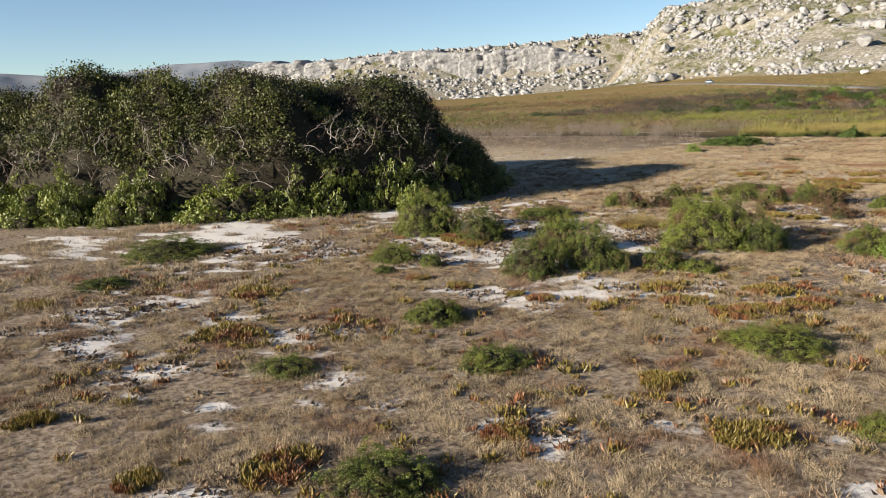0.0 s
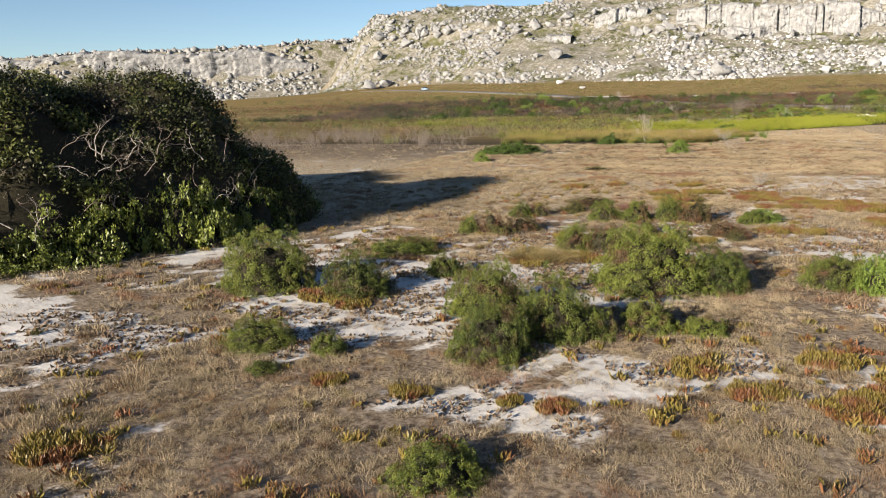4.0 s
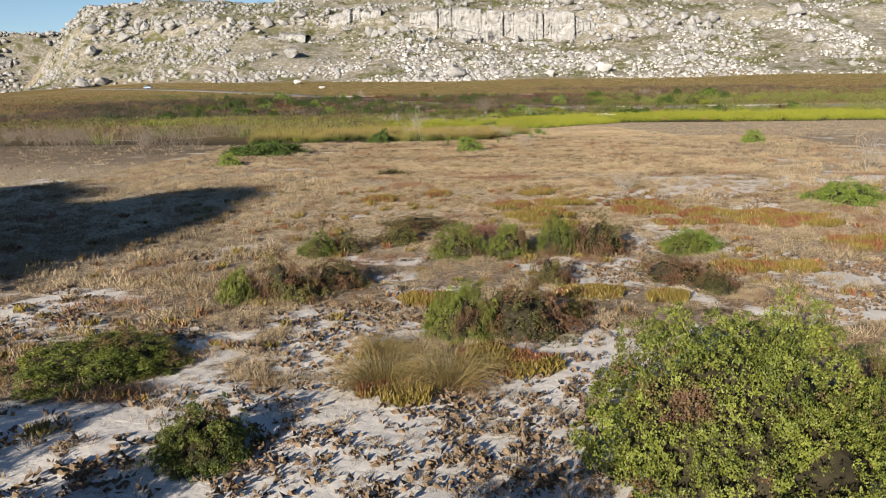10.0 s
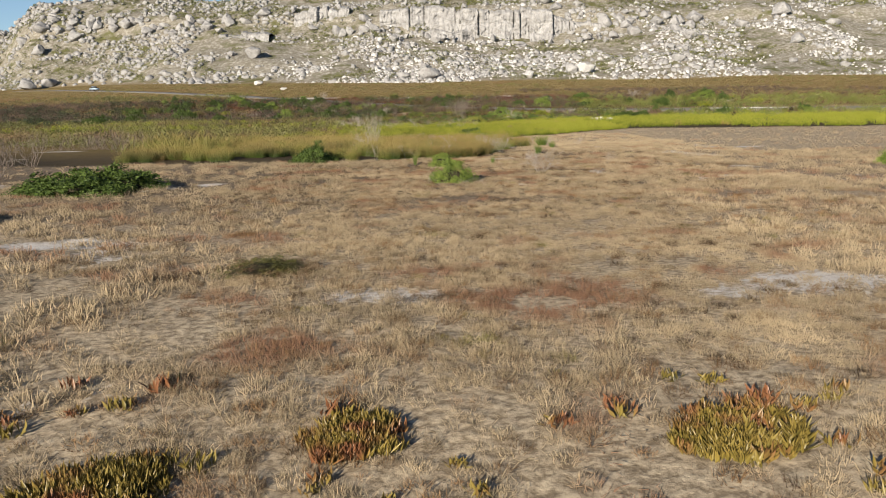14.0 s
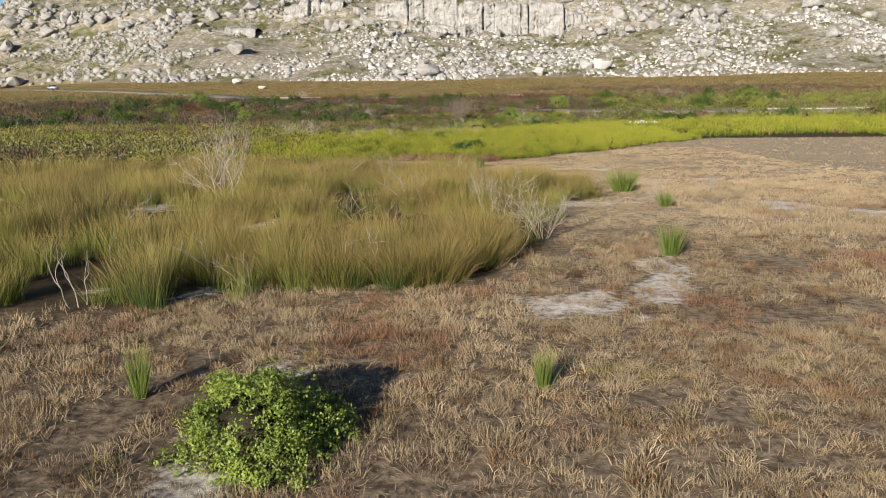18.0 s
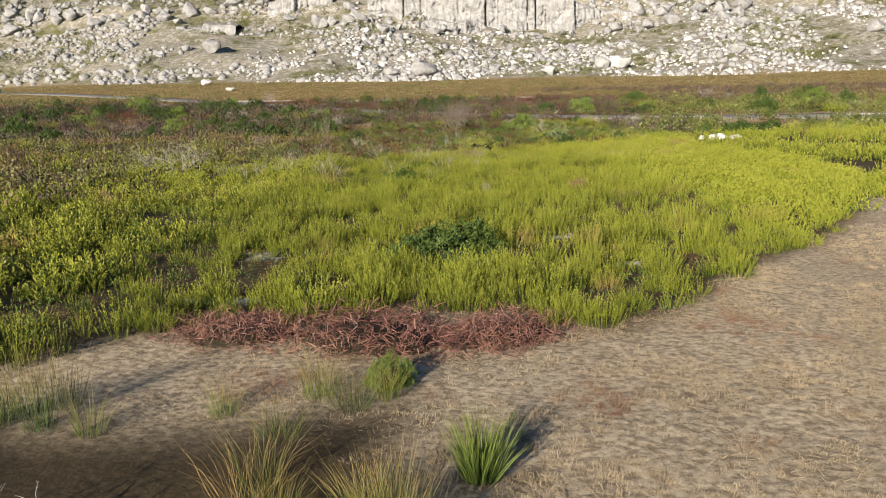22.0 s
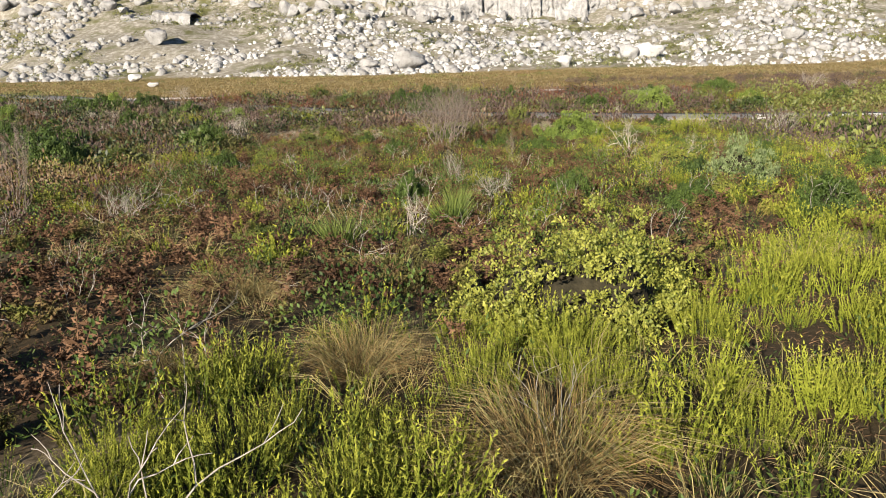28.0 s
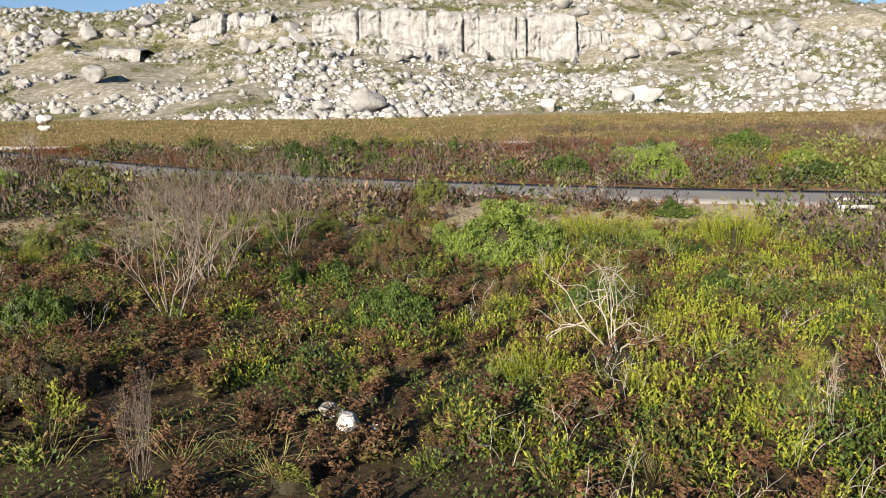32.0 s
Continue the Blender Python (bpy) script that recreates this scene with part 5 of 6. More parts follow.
# scrub on the slope and to the west
fine_t, slope_t = [], []
for s_ in range(5):
    u = dome_dirs(52, 0.0)
    q = u * np.array([0.55, 0.55, 0.55]) * (lumpy(u, s_ + 300, 0.5) * rng.uniform(0.6, 1, 52))[:, None]
    fine_t.append(leaves(q, u + rng.normal(0, 0.6, u.shape) + np.array([0, 0, 0.3]), rng.uniform(0.08, 0.19, 52), 0.08))
    u = dome_dirs(34, 0.0)
    slope_t.append(leaves(u * np.array([0.55, 0.55, 0.5]) * rng.uniform(0.6, 1, (34, 1)), u + rng.normal(0, 0.5, u.shape), rng.uniform(0.12, 0.24, 34), 0.10))
haze_t = []
for s_ in range(5):
    u = dome_dirs(46, 0.0)
    q = u * np.array([0.55, 0.55, 0.7]) * (lumpy(u, s_ + 320, 0.5) * rng.uniform(0.45, 1, 46))[:, None]
    haze_t.append(leaves(q, u * 0.6 + rng.normal(0, 0.5, u.shape) + np.array([0, 0, 0.6]), rng.uniform(0.10, 0.28, 46), 0.055))


def off_road(x, y, w=3.4):
    return np.abs(y - road_line(x)) > w


def patchy(x, y, size, seed, lo, hi):
    return step(lo, hi, fbm(x * 0.45, y, size, seed, 4))


# dark belt before and behind the road
x, y = scatter(-110, 24, 198, 264, 0.85)
k = off_road(x, y) & (sand_mask(x, y) < 0.4) & ((np.abs(x) > 16) | (y > 222))
x, y = thin(x[k], y[k], patchy(x[k], y[k], 9, 301, 0.34, 0.44) * step(266, 252, y[k]))
stuff("dark_shrub_belt", haze_t, x, y, 0.5 + 1.5 * rng.uniform(0, 1, len(x)) ** 2, M["belt"], "dark brown leafless shrubs in a belt along the road", "shrubs")
x, y = scatter(-90, 30, 238, 266, 1.1)
k = off_road(x, y) & (sand_mask(x, y) < 0.4)
x, y = thin(x[k], y[k], patchy(x[k], y[k], 8, 303, 0.42, 0.5))
stuff("rust_belt", haze_t, x, y, rng.uniform(0.5, 1.1, len(x)), M["beltrust"], "rust-red withered bracken beyond the road", "bracken")
x, y = scatter(15, 140, 246, 292, 0.6)
x, y = thin(x, y, patchy(x, y, 9, 305, 0.40, 0.5) * off_road(x, y))
stuff("brown_belt", haze_t, x, y, rng.uniform(0.5, 1.1, len(x)), M["belt"], "brown leafless shrubs on the slope", "shrubs")
# green shrubs in the belt
x, y = scatter(-120, 130, 196, 262, 0.55)
k = off_road(x, y) & ((np.abs(x) > 16) | (y > 222))
x, y = thin(x[k], y[k], np.maximum(patchy(x[k], y[k], 7, 307, 0.44, 0.53), 0.75 * step(8, 30, x[k]) * step(258, 244, y[k])))
stuff("slope_scrub", fine_t, x, y, 0.6 + 2.0 * rng.uniform(0, 1, len(x)) ** 2, M["slope"], "dark green low shrubs along the road", "scrub", tint=np.clip(0.4 + 0.01 * x + 0.9 * (fbm(x, y, 20, 193) - 0.5) + rng.normal(0, 0.18, len(x)), 0, 1))
stuff("far_bracken", haze_t, RUSTY[0], RUSTY[1], rng.uniform(0.5, 1.0, len(RUSTY[0])), M["brownplume"], "red-brown withered bracken further west", "bracken")
# the plain to the west
x, y = scatter(-60, -15, 116, 215, 0.75)
x, y = thin(x, y, np.maximum(patchy(x, y, 6, 309, 0.40, 0.5), 0.15))
stuff("western_scrub", fine_t, x, y, rng.uniform(0.6, 1.6, len(x)), M["scrub"], "grey-brown and green scrub on the plain", "scrub", tint=np.clip(0.5 + 1.2 * (fbm(x, y, 9, 311) - 0.5) + rng.normal(0, 0.15, len(x)), 0, 1))
x, y = scatter(-60, -11, 118, 215, 0.30)
x, y = thin(x, y, patchy(x, y, 7, 313, 0.46, 0.56))
stuff("western_twigs", haze_t, x, y, rng.uniform(0.6, 1.3, len(x)), M["belt"], "leafless brown shrubs between the scrub", "dead shrubs")
x, y = scatter(-190, -60, 96, 290, 0.16)
x, y = thin(x, y, patchy(x, y, 12, 195, 0.40, 0.52))
stuff("far_western_scrub", slope_t, x, y, rng.uniform(0.8, 2.0, len(x)), M["scrub"], "grey-brown and green scrub on the far plain", "scrub")
x, y = scatter(-58, -20, 80, 112, 0.9)
x, y = thin(x, y, step(0.46, 0.54, fbm(x, y, 5, 197, 3)) * step(-19, -27, x))
stuff("grey_twig_belt", [branching(2, 0.5, 0.012, 0.4, 2, 0.4, 3, 0.2, 5) for _ in range(4)], x, y, rng.uniform(0.8, 1.5, len(x)), M["bark"], "belt of leafless grey shrubs on the plain", "dead shrubs")
x, y = scatter(-12, 8, 150, 166, 0.25)
x, y = thin(x, y, step(0, -4, x - 2))
stuff("standing_sticks", [branching(2, 0.5, 0.010, 0.4, 2, 0.4, 3, 0.2, 4) for _ in range(4)], x, y, rng.uniform(0.7, 1.2, len(x)), M["twig"], "bare grey sticks standing at the edge of the heath", "dead shrubs")
x, y = scatter(-170, 170, 228, 372, 0.62)
x, y = thin(x, y, step(3, -7, y - foot_line(x)) * (1 - sand_mask(x, y)) * step(3, 4, np.abs(y - road_line(x))))
stuff("slope_grass", [stalk_tuft(7, 0.5, 0.36, 0.06, 0.8, 0.3) for _ in range(4)], x, y, rng.uniform(0.7, 1.5, len(x)), M["slopegrass"], "olive and brown rough grass on the slope", "grass")
x, y = scatter(-120, 150, 262, 355, 0.022)
x, y = thin(x, y, step(0, -6, y - foot_line(x)) * patchy(x, y, 14, 315, 0.40, 0.55))
stuff("slope_bushes", fine_t, x, y, rng.uniform(1.2, 2.6, len(x)), M["slope"], "scattered olive bushes on the grassy slope", "scrub", stretch=np.full(len(x), 0.6))
# low plants on the verge of the road
x, y = scatter(-34, 30, 208, 236, 1.6)
k = off_road(x, y, 2.6)
x, y = thin(x[k], y[k], np.maximum(step(0.36, 0.5, fbm(x[k], y[k], 3, 317, 3)), 0.2))
stuff("verge_bracken", verge_t, x, y, rng.uniform(0.5, 1.1, len(x)), M["brownplume"], "red-brown bracken along the road's verge", "bracken")
x, y = scatter(-34, 34, 206, 240, 0.9)
k = off_road(x, y, 2.7)
x, y = thin(x[k], y[k], step(0.42, 0.54, fbm(x[k], y[k], 3.5, 319, 3)))
stuff("verge_scrub", fine_t, x, y, rng.uniform(0.4, 1.1, len(x)), M["green"], "low green scrub along the road's verge", "scrub")
# single shrubs of the belt along the road
n = 0
while n < 170:
    px, py = rng.uniform(-75, 66), rng.uniform(196, 262)
    if abs(px) < 16 and py < 222 or abs(py - float(road_line(np.array([px]))[0])) < 4.5:
        continue
    r = rng.uniform(0.8, 2.2)
    (dark, green, bright, dark, twig, green, heathb, dark, scrub)[n % 9].put(px, py, r, rng.uniform(0.8, 1.6))
    n += 1

# ---- rocks of the hill, road and far mountains ----
rock_geo = [boulder_geo(s, 22, 3, (1, 0.9, 0.72), 0.18) for s in range(6)]
small_geo = [boulder_geo(s + 50, 10, 1, (1, 0.9, 0.85), 0.22) for s in range(12)]


def rock_thing(name, geo, material):
    ob = new(name, mesh_of(name, geo, material, smooth=False))
    return ob


boulder = Kind([rock_thing("boulder", g, M["rock"]) for g in rock_geo], "large pale grey sandstone boulder on the hillside", "boulder", "hillside boulders")
white_rock = Kind([rock_thing("white_boulder", g, M["white"]) for g in rock_geo[:3]], "bright white boulder at the foot of the hill", "boulder", "white boulders")
crag = Kind([rock_thing("rock_outcrop", boulder_geo(s + 80, 18, 3, (1, 0.9, 0.72), 0.16), M["rock"]) for s in range(4)], "weathered sandstone outcrop on the hillside", "outcrop", "outcrops")


def on_hill(kind, x, y, w, h=None, depth=None, sink=0.25, z=None, label=""):
    h = w * 0.75 if h is None else h
    m = pose(x, y, (ground_z(x, y) if z is None else z) + h * (0.5 - sink), rng.uniform(-8, 8), rng.uniform(-8, 8), rng.uniform(-25, 25)) @ Matrix.Diagonal((w / 2, (depth or w) / 2, h / 2 / 0.72, 1))
    i = kind.count % len(kind.protos)
    kind.count += 1
    if not kind.used[i]:
        kind.used[i] = True
        kind.protos[i].matrix_basis = m
        return tagged(kind.protos[i], label)
    return tagged(fresh_copy(kind.protos[i], m), label)


for x, y, w, h in ((-88, 399, 10, 8.5), (-13, 350, 10, 6.5), (-122, 388, 5.5, 4), (-184, 399, 13, 7), (-180, 408, 10, 8), (40, 363, 8, 6), (80, 366, 7, 5.5), (-22, 352, 6, 3.5)):
    on_hill(boulder, x, y, w, h)
for x, y, w, h in ((44, 364.5, 11, 7), (-72, 340, 4.2, 2.6), (24, 357, 6.5, 5), (-57, 310, 3.2, 1.6)):
    on_hill(white_rock, x, y, w, h)
def cliff(x0, x1, y_face, tops, seed, label, slab=0.0, shelf=None):
    """A broken rock face: upright joints, blocks that stand out, a ragged rim; its foot is buried in the hillside."""
    r = np.random.default_rng(seed)
    xs = np.arange(x0, x1 + 0.2, 0.3 if x1 - x0 < 90 else 0.8)
    if callable(y_face):
        y_face = y_face(xs)
    else:
        y_face = np.full(len(xs), float(y_face))
    joints, at = [x0], x0
    while at < x1:
        at += 2.0 + 13.0 * r.uniform() ** 1.5
        joints.append(at)
    joints = np.array(joints)
    col = np.clip(np.searchsorted(joints, xs) - 1, 0, len(joints) - 1)
    gap = np.min(np.abs(xs[:, None] - joints[None]), 1)
    deep = (0.3 + 3.6 * r.uniform(0, 1, len(joints)) ** 3)[np.argmin(np.abs(xs[:, None] - joints[None]), 1)]
    out = r.uniform(-1.5, 1.5, len(joints))[col]
    tilt = r.uniform(-0.12, 0.12, len(joints))[col] * (xs - joints[col])
    bend = 2.2 * (fbm(xs, xs * 0, 14, seed + 2) - 0.5)
    rim = np.interp(np.linspace(0, 1, len(xs)), np.linspace(0, 1, len(tops)), tops) + r.uniform(-2.2, 0.7, len(joints))[col] + 2.2 * (fbm(xs, xs * 0 + 2, 6, seed + 6) - 0.55) - 0.8 * step(0.7, 0.0, gap) + 0.8 * (fbm(xs, xs * 0 + 5, 1.5, seed + 7) - 0.5)
    foot = height(xs, y_face - 2.0) - 2.5
    rim = np.maximum(rim, foot + 2.0)
    rows = []
    for t in np.linspace(0, 1, 44):
        z = foot + (rim - foot) * t
        block = np.floor(5 * fbm(xs * 0.8 + seed, z * 1.1, 5.0, seed + 3, 2)) * 0.75
        crack = deep * step(0.42, 0.0, gap + 0.5 * (fbm(xs, z, 2.0, seed + 1, 2) - 0.5)) * step(0.05, 0.3, t)
        bed = 0.7 * step(0.25, 0.0, np.abs((z + 0.8 * np.sin(xs * 0.21)) % 4.6 - 2.3))
        fine = 2.0 * (fbm(xs, z * 0.7, 3.0, seed + 4, 4) - 0.5) + 0.7 * (fbm(xs * 2.2, z * 0.35, 1.6, seed + 8, 2) - 0.5)
        round_top = 2.2 * np.clip((t - 0.88) / 0.12, 0, 1) ** 2
        low = 0.0
        if shelf:
            sx0, sx1, sz = shelf
            low = 4.5 * step(sx0 - 1, sx0 + 1, xs) * step(sx1 + 3, sx1 - 3, xs) * step(0.5, -0.5, z - sz - 0.8 * np.sin(xs * 0.4))
        y = y_face + bend + out + tilt + block + crack + bed + fine + round_top - slab * 3 * (1 - t) ** 2 - low
        rows.append(np.stack([xs, y, z], 1))
    for back, up in ((4, 0.5), (9, 0.2), (16, -2), (26, -9)):
        rows.append(np.stack([xs, rows[43][:, 1] + back, rim + up + 0.9 * (fbm(xs, xs * 0 + back, 4, seed + 9) - 0.5)], 1))
    v = np.concatenate(rows)
    n = len(xs)
    i = (np.arange(len(rows) - 1)[:, None] * n + np.arange(n - 1)[None]).ravel()
    me = tri_mesh("cliff", v, np.stack([i, i + 1, i + n + 1, i + n], 1))
    me.materials.append(M["rock"])
    return tagged(new("cliff", me), label, "cliff", "cliffs")


cliff(-38, 32, 437.5, (47.5, 47.8, 47.4, 46.5, 46.8, 46.5, 45.5), 4, "long pale sandstone cliff with upright cracks and a ledge", 0.6, (-24, 1, 35.5))
cliff(31, 52, 438.5, (44.5, 45.5, 43.5, 41.5), 21, "bulging pale sandstone cliff beside a longer one", 1.4)
cliff(51, 68, 440, (41.2, 40.8, 39.5), 23, "low broken end of a pale cliff", 0.6)
cliff(-81, -54, 454, (46.6, 49.5, 50.4, 50.2, 48), 6, "short sandstone cliff on the upper hillside", 0.4)
cliff(-112, -88, 430, (37.5, 37.0, 36.0), 35, "low sandstone ledge on the hillside", 0.6)

cliff(-560, -322, lambda x: far_foot(x) + 70, (34, 40, 40, 45, 42, 46, 36), 41, "long low cliff along the far ridge")


def at_height(x, z):
    yy = np.linspace(350, 560, 421)
    zz = height(np.full(421, float(x)), yy)
    return float(yy[int(np.argmax(zz > z))])


for x in np.arange(-36, 70, 5.5):
    on_hill(boulder, x + rng.uniform(-2, 2), 428 + rng.uniform(-5, 4), rng.uniform(3, 8), rng.uniform(2.5, 5), 6)
for x, z, w, h in ((-206, 40, 14, 8), (-214, 34, 10, 8), (-198, 28, 9, 7), (-186, 36, 11, 7), (110, 40, 12, 8), (128, 36, 10, 6), (150, 42, 14, 8), (-20, 52, 10, 6), (40, 50, 12, 6), (56, 48, 8, 5), (45, 46, 10, 5),
                   (-150, 38, 10, 6), (-136, 36, 8, 5), (-104, 42, 9, 6), (-97, 46, 12, 6), (-46, 42, 9, 6), (90, 38, 9, 6), (98, 30, 8, 5), (140, 26, 9, 6), (-40, 36, 8, 6), (-30, 30, 7, 5), (170, 36, 10, 7), (75, 36, 8, 5), (-70, 38, 8, 4)):
    on_hill(crag, x, at_height(x, z), w, h, w, 0.35)
# broken outcrops along the hill's western shoulder
for x0, x1, z0, z1, n in ((-136, -108, 38, 46, 13), (-172, -140, 38, 49, 15), (-206, -174, 36, 50, 16), (-60, -40, 30, 40, 8), (64, 110, 30, 44, 16)):
    for _ in range(n):
        x = rng.uniform(x0, x1)
        w = rng.uniform(4, 10)
        on_hill(crag, x, at_height(x, rng.uniform(z0, z1)), w, w * rng.uniform(0.5, 0.95), w * 0.8, 0.35)
# many single boulders
made = 0
while made < 240:
    x = rng.uniform(-235, 250)
    d = rng.uniform(2, 150)
    y = float(foot_line(np.array([x]))[0]) + d
    if fbm(np.array([x]), np.array([y]), 28, 201)[0] < 0.44 or ground_z(x, y) < 8:
        continue
    on_hill(boulder, x, y, (1.2 + 4.6 * rng.uniform() ** 2.6), None, None, 0.3)
    made += 1


def rubble(name, n, x0, x1, d0, d1, lo, hi, cover, label, line=foot_line, material="rock"):
    x, d = rng.uniform(x0, x1, n), rng.uniform(d0, d1, n)
    y = line(x) + d
    x, y = thin(x, y, step(cover - 0.07, cover + 0.07, fbm(x, y, 22, 203, 4)))
    s = lo + (hi - lo) * rng.uniform(0, 1, len(x)) ** 3
    stuff(name, small_geo, x, y, s, M[material], label, "rocks", zoff=0.1)


rubble("hill_rubble", 26000, -248, 260, -3, 180, 0.22, 2.2, 0.50, "pale rubble and broken rock strewn over the hillside")
rubble("hill_scree", 8000, -70, 250, -4, 80, 0.2, 1.1, 0.42, "small pale stones below the cliff", material="white")
rubble("white_blocks", 2600, -40, 260, -2, 120, 0.3, 1.9, 0.47, "white tumbled blocks on the hillside", material="white")
rubble("shoulder_blocks", 2600, -246, -90, 0, 110, 0.5, 2.6, 0.45, "grey tumbled blocks on the hill's shoulder")
rubble("far_ridge_rubble", 6500, -640, -190, 2, 120, 0.8, 3.8, 0.36, "pale broken rock along the far ridge", far_foot)
x, y = scatter(-245, 260, 350, 540, 0.22)
x, y = thin(x, y, step(-6, 10, y - foot_line(x)) * step(0.5, 0.58, fbm(x, y, 20, 207, 4) + 0.12 * step(-40, -110, x)))
stuff("hillside_scrub", slope_t, x, y, rng.uniform(0.9, 2.6, len(x)), M["hillgreen"], "low olive scrub between the hillside rocks", "scrub")

# road
def build_road():
    xs = np.arange(-170, 150, 1.5)
    yc = road_line(xs)
    tx, ty = np.ones_like(xs), np.gradient(yc, xs)
    ln = np.hypot(tx, ty)
    nx, ny = -ty / ln, tx / ln
    offs = np.array([-2.5, -2.45, -1.2, 0, 1.2, 2.45, 2.5])
    v, f = [], []
    for i in range(len(xs)):
        for j, o in enumerate(offs):
            px, py = xs[i] + nx[i] * o, yc[i] + ny[i] * o
            v.append((px, py, ground_z(px, py) + (0.05 if 0 < j < 6 else -0.15)))
    m = len(offs)
    for i in range(len(xs) - 1):
        for j in range(m - 1):
            a = i * m + j
            f.append((a, a + 1, a + m + 1, a + m))
    me = tri_mesh("road", np.array(v), np.array(f), smooth=True)
    mt, nt, b = shader("grey_asphalt", 0.9, 0.2)
    pos = nt.nodes.new("ShaderNodeNewGeometry").outputs["Position"]
    n1, n2 = noise_node(nt, 30, 4, pos), noise_node(nt, 0.6, 4, pos)
    nt.links.new(mixc(nt, n2, ramp(nt, n1, [(0.3, (0.10, 0.10, 0.105)), (0.7, (0.17, 0.17, 0.175))]), (0.24, 0.225, 0.21)), b.inputs["Base Color"])
    bumped(nt, b, n1, 0.01)
    me.materials.append(mt)
    return tagged(new("road", me), "narrow grey asphalt road crossing the slope", "road", kind="structure")


build_road()


def box_geo(sx, sy, sz, bevel=0.03):
    bm = bmesh.new()
    bmesh.ops.create_cube(bm, size=1.0)
    bmesh.ops.scale(bm, vec=(sx, sy, sz), verts=bm.verts)
    bmesh.ops.bevel(bm, geom=list(bm.edges), offset=bevel, segments=2, affect='EDGES')
    bmesh.ops.triangulate(bm, faces=bm.faces)
    bm.verts.index_update()
    v = np.array([q.co[:] for q in bm.verts])
    f = np.array([[q.index for q in fc.verts] for fc in bm.faces])
    bm.free()
    return v, f, np.zeros(len(v))


def barrier(x, y, length, turn):
    root = new("roadside_barrier")
    root.matrix_basis = pose(x, y, ground_z(x, y), 0, 0, turn)
    g = box_geo(length, 0.24, 0.16)
    part("beam", (g[0] + np.array([0, 0, 0.40]), g[1], g[2]), M["white"], root, "whitewashed concrete beam")
    for o in (-0.4, 0.4):
        p = box_geo(0.2, 0.2, 0.5)
        part("post", (p[0] + np.array([length * o, 0, 0.12]), p[1], p[2]), M["white"], root)
    return tagged(root, "low whitewashed concrete barrier beside the road", "barrier", "roadside barriers")


for x, y, ln, a in ((23.0, 223.9, 3.2, -14), (21.2, 221.6, 1.4, -10), (51, 221.6, 5, -4), (60.5, 221.2, 11, -3), (28.5, 222.8, 4.0, -12)):
    barrier(x, y, ln, a)
for x, y, s in ((19.3, 181.4, 0.55), (20.2, 181.9, 0.7), (20.9, 181.2, 0.5), (18.6, 181.9, 0.4), (21.6, 182.0, 0.45)):
    white_rock.put(x, y, s, label="white stone in a heap among heath", z=ground_z(x, y) + 0.35)
for x, y, s in ((-9.7, 185.8, 0.32), (3.0, 198.5, 0.3), (3.4, 198.2, 0.22), (2.6, 199.1, 0.26), (9.0, 176.5, 0.22), (2.0, 181.0, 0.14)):
    white_rock.put(x, y, s, label="small pale stone among bracken", z=ground_z(x, y) + 0.12)


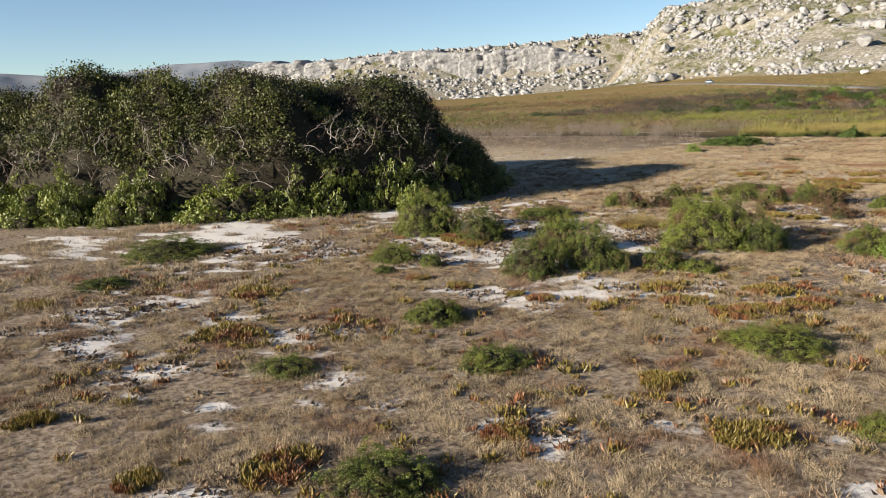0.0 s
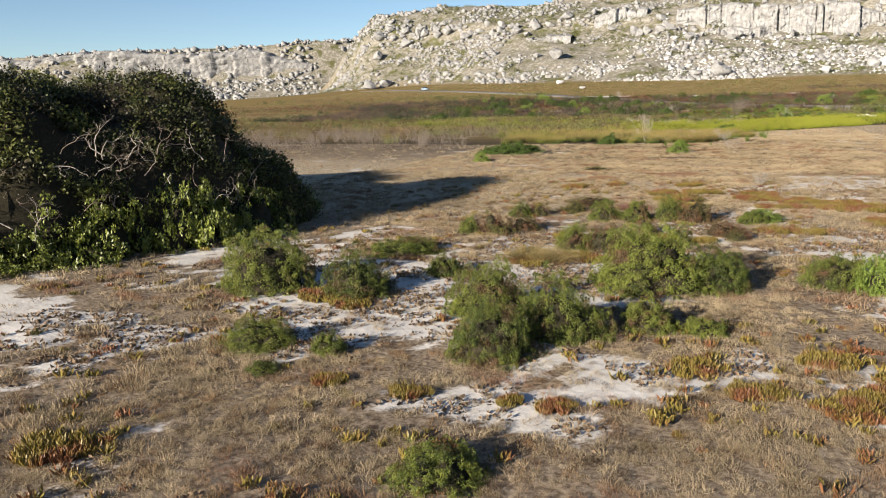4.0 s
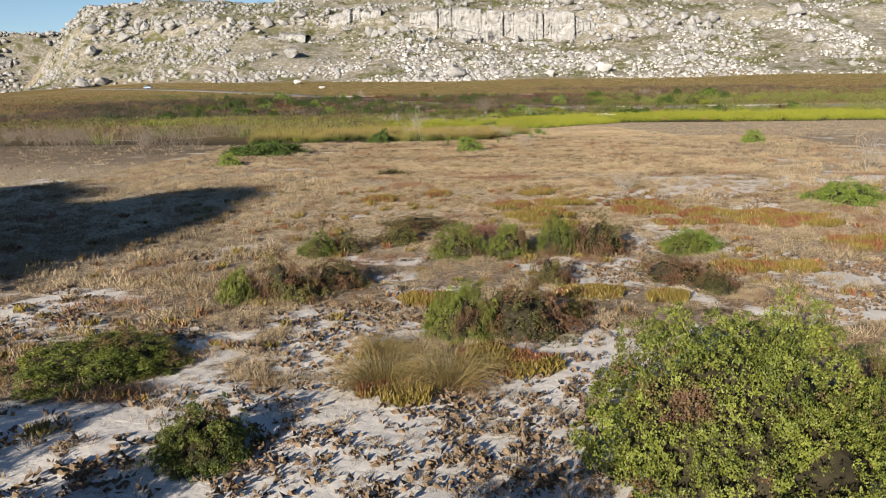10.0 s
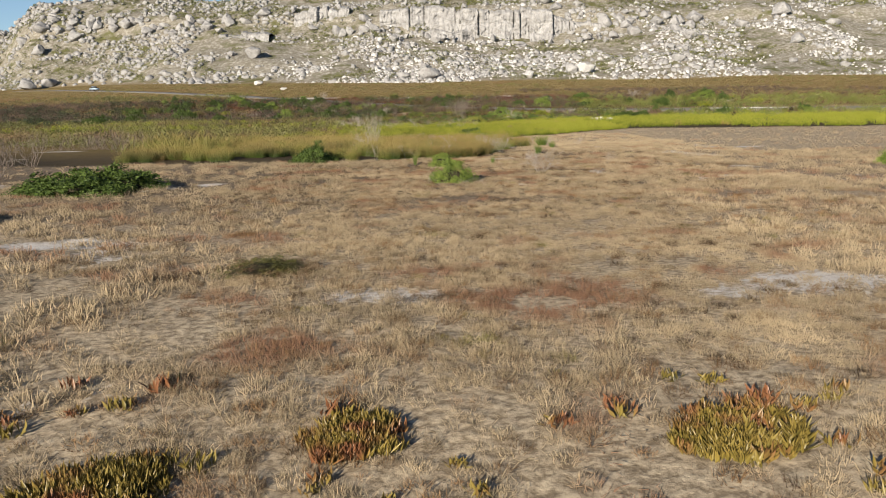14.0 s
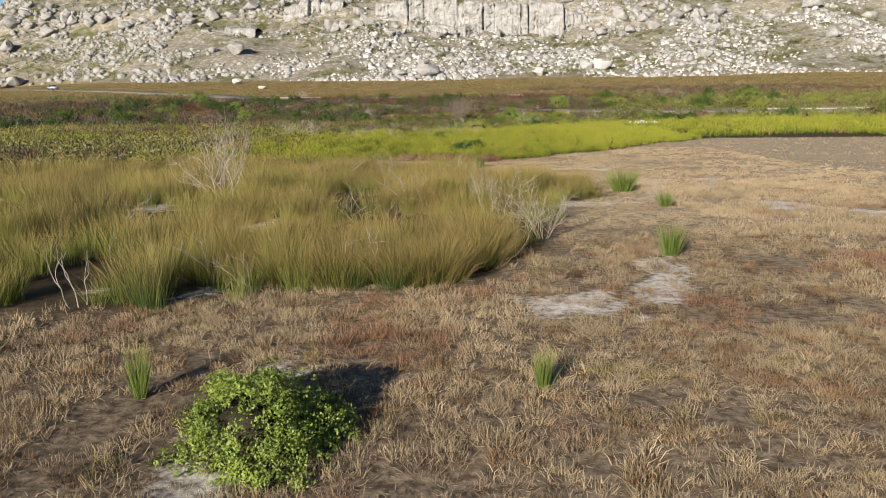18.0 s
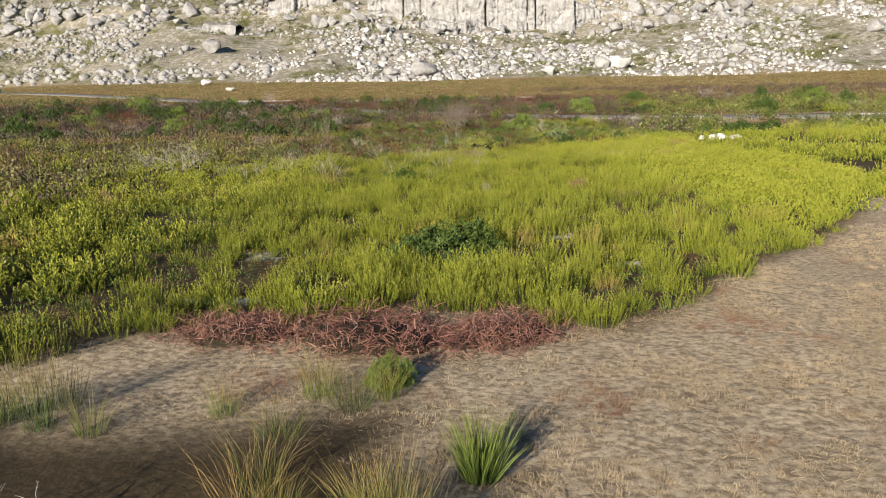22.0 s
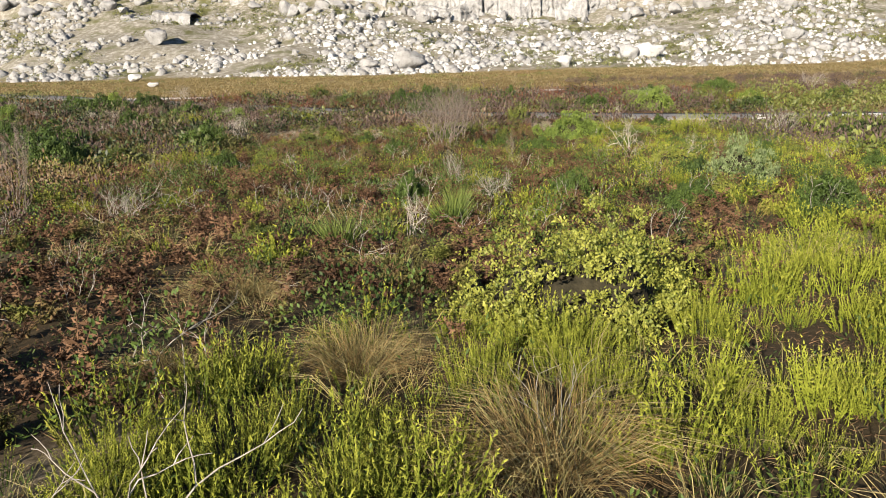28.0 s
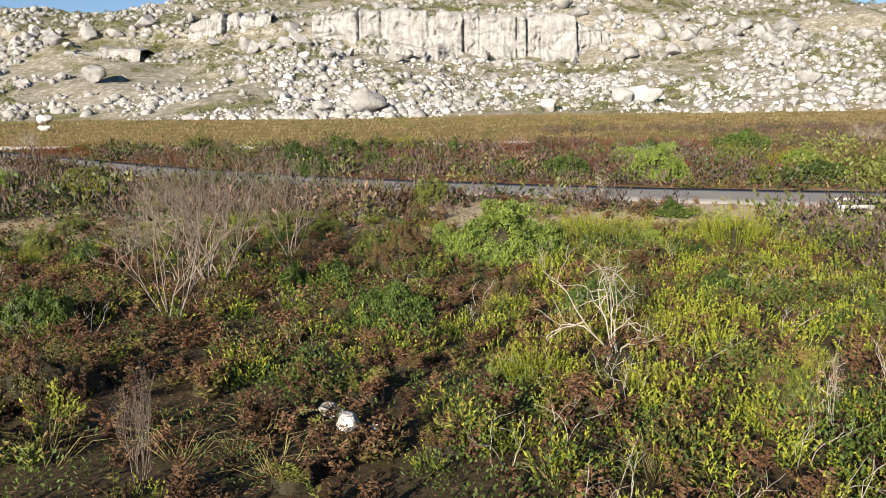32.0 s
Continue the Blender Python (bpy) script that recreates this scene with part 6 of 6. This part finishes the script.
def build_car(x, y, turn):
    root = new("parked_car")
    root.matrix_basis = pose(x, y, ground_z(x, y) + 0.06, 0, 0, turn)
    paint, nt, b = shader("blue_grey_paint", 0.3, 0.5)
    b.inputs["Base Color"].default_value = (0.28, 0.36, 0.45, 1)
    glass, nt, b = shader("dark_car_glass", 0.1, 0.6)
    b.inputs["Base Color"].default_value = (0.03, 0.035, 0.04, 1)
    tyre, nt, b = shader("black_rubber", 0.85, 0.2)
    b.inputs["Base Color"].default_value = (0.02, 0.02, 0.02, 1)
    g = box_geo(4.0, 1.7, 0.62, 0.16)
    part("body", (g[0] + np.array([0, 0, 0.62]), g[1], g[2]), paint, root)
    g = box_geo(2.1, 1.45, 0.55, 0.2)
    part("cabin", (g[0] + np.array([-0.2, 0, 1.15]), g[1], g[2]), glass, root, "dark glazed cabin")
    g = box_geo(1.5, 1.3, 0.06, 0.02)
    part("roof", (g[0] + np.array([-0.2, 0, 1.45]), g[1], g[2]), paint, root)
    for sx in (-1.25, 1.25):
        for sy in (-0.78, 0.78):
            part("wheel", tube(np.array([(sx, sy - 0.1, 0.32), (sx, sy + 0.1, 0.32)]), [0.32, 0.32], 12), tyre, root, "black tyre")
    return tagged(root, "blue-grey car standing on the road", "car")


build_car(-125, float(road_line(np.array([-125.0]))[0]), -38)


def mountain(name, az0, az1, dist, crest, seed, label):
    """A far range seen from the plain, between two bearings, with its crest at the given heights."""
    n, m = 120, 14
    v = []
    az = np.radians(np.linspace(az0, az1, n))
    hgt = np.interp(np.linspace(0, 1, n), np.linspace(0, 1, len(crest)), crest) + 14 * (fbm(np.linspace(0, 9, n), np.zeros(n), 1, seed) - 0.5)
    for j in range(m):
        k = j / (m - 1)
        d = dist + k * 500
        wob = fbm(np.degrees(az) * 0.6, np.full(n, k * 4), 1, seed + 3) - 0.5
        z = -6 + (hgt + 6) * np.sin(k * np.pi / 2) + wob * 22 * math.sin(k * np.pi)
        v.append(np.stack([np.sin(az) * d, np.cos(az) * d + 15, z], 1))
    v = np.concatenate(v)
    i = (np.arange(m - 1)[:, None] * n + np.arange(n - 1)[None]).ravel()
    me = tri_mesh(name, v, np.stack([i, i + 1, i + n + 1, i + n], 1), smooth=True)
    mt, nt, b = shader(name + "_hazed_rock", 1.0, 0.0)
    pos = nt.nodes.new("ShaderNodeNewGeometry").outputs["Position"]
    # bluish greys: the haze of distance is painted into the base colour
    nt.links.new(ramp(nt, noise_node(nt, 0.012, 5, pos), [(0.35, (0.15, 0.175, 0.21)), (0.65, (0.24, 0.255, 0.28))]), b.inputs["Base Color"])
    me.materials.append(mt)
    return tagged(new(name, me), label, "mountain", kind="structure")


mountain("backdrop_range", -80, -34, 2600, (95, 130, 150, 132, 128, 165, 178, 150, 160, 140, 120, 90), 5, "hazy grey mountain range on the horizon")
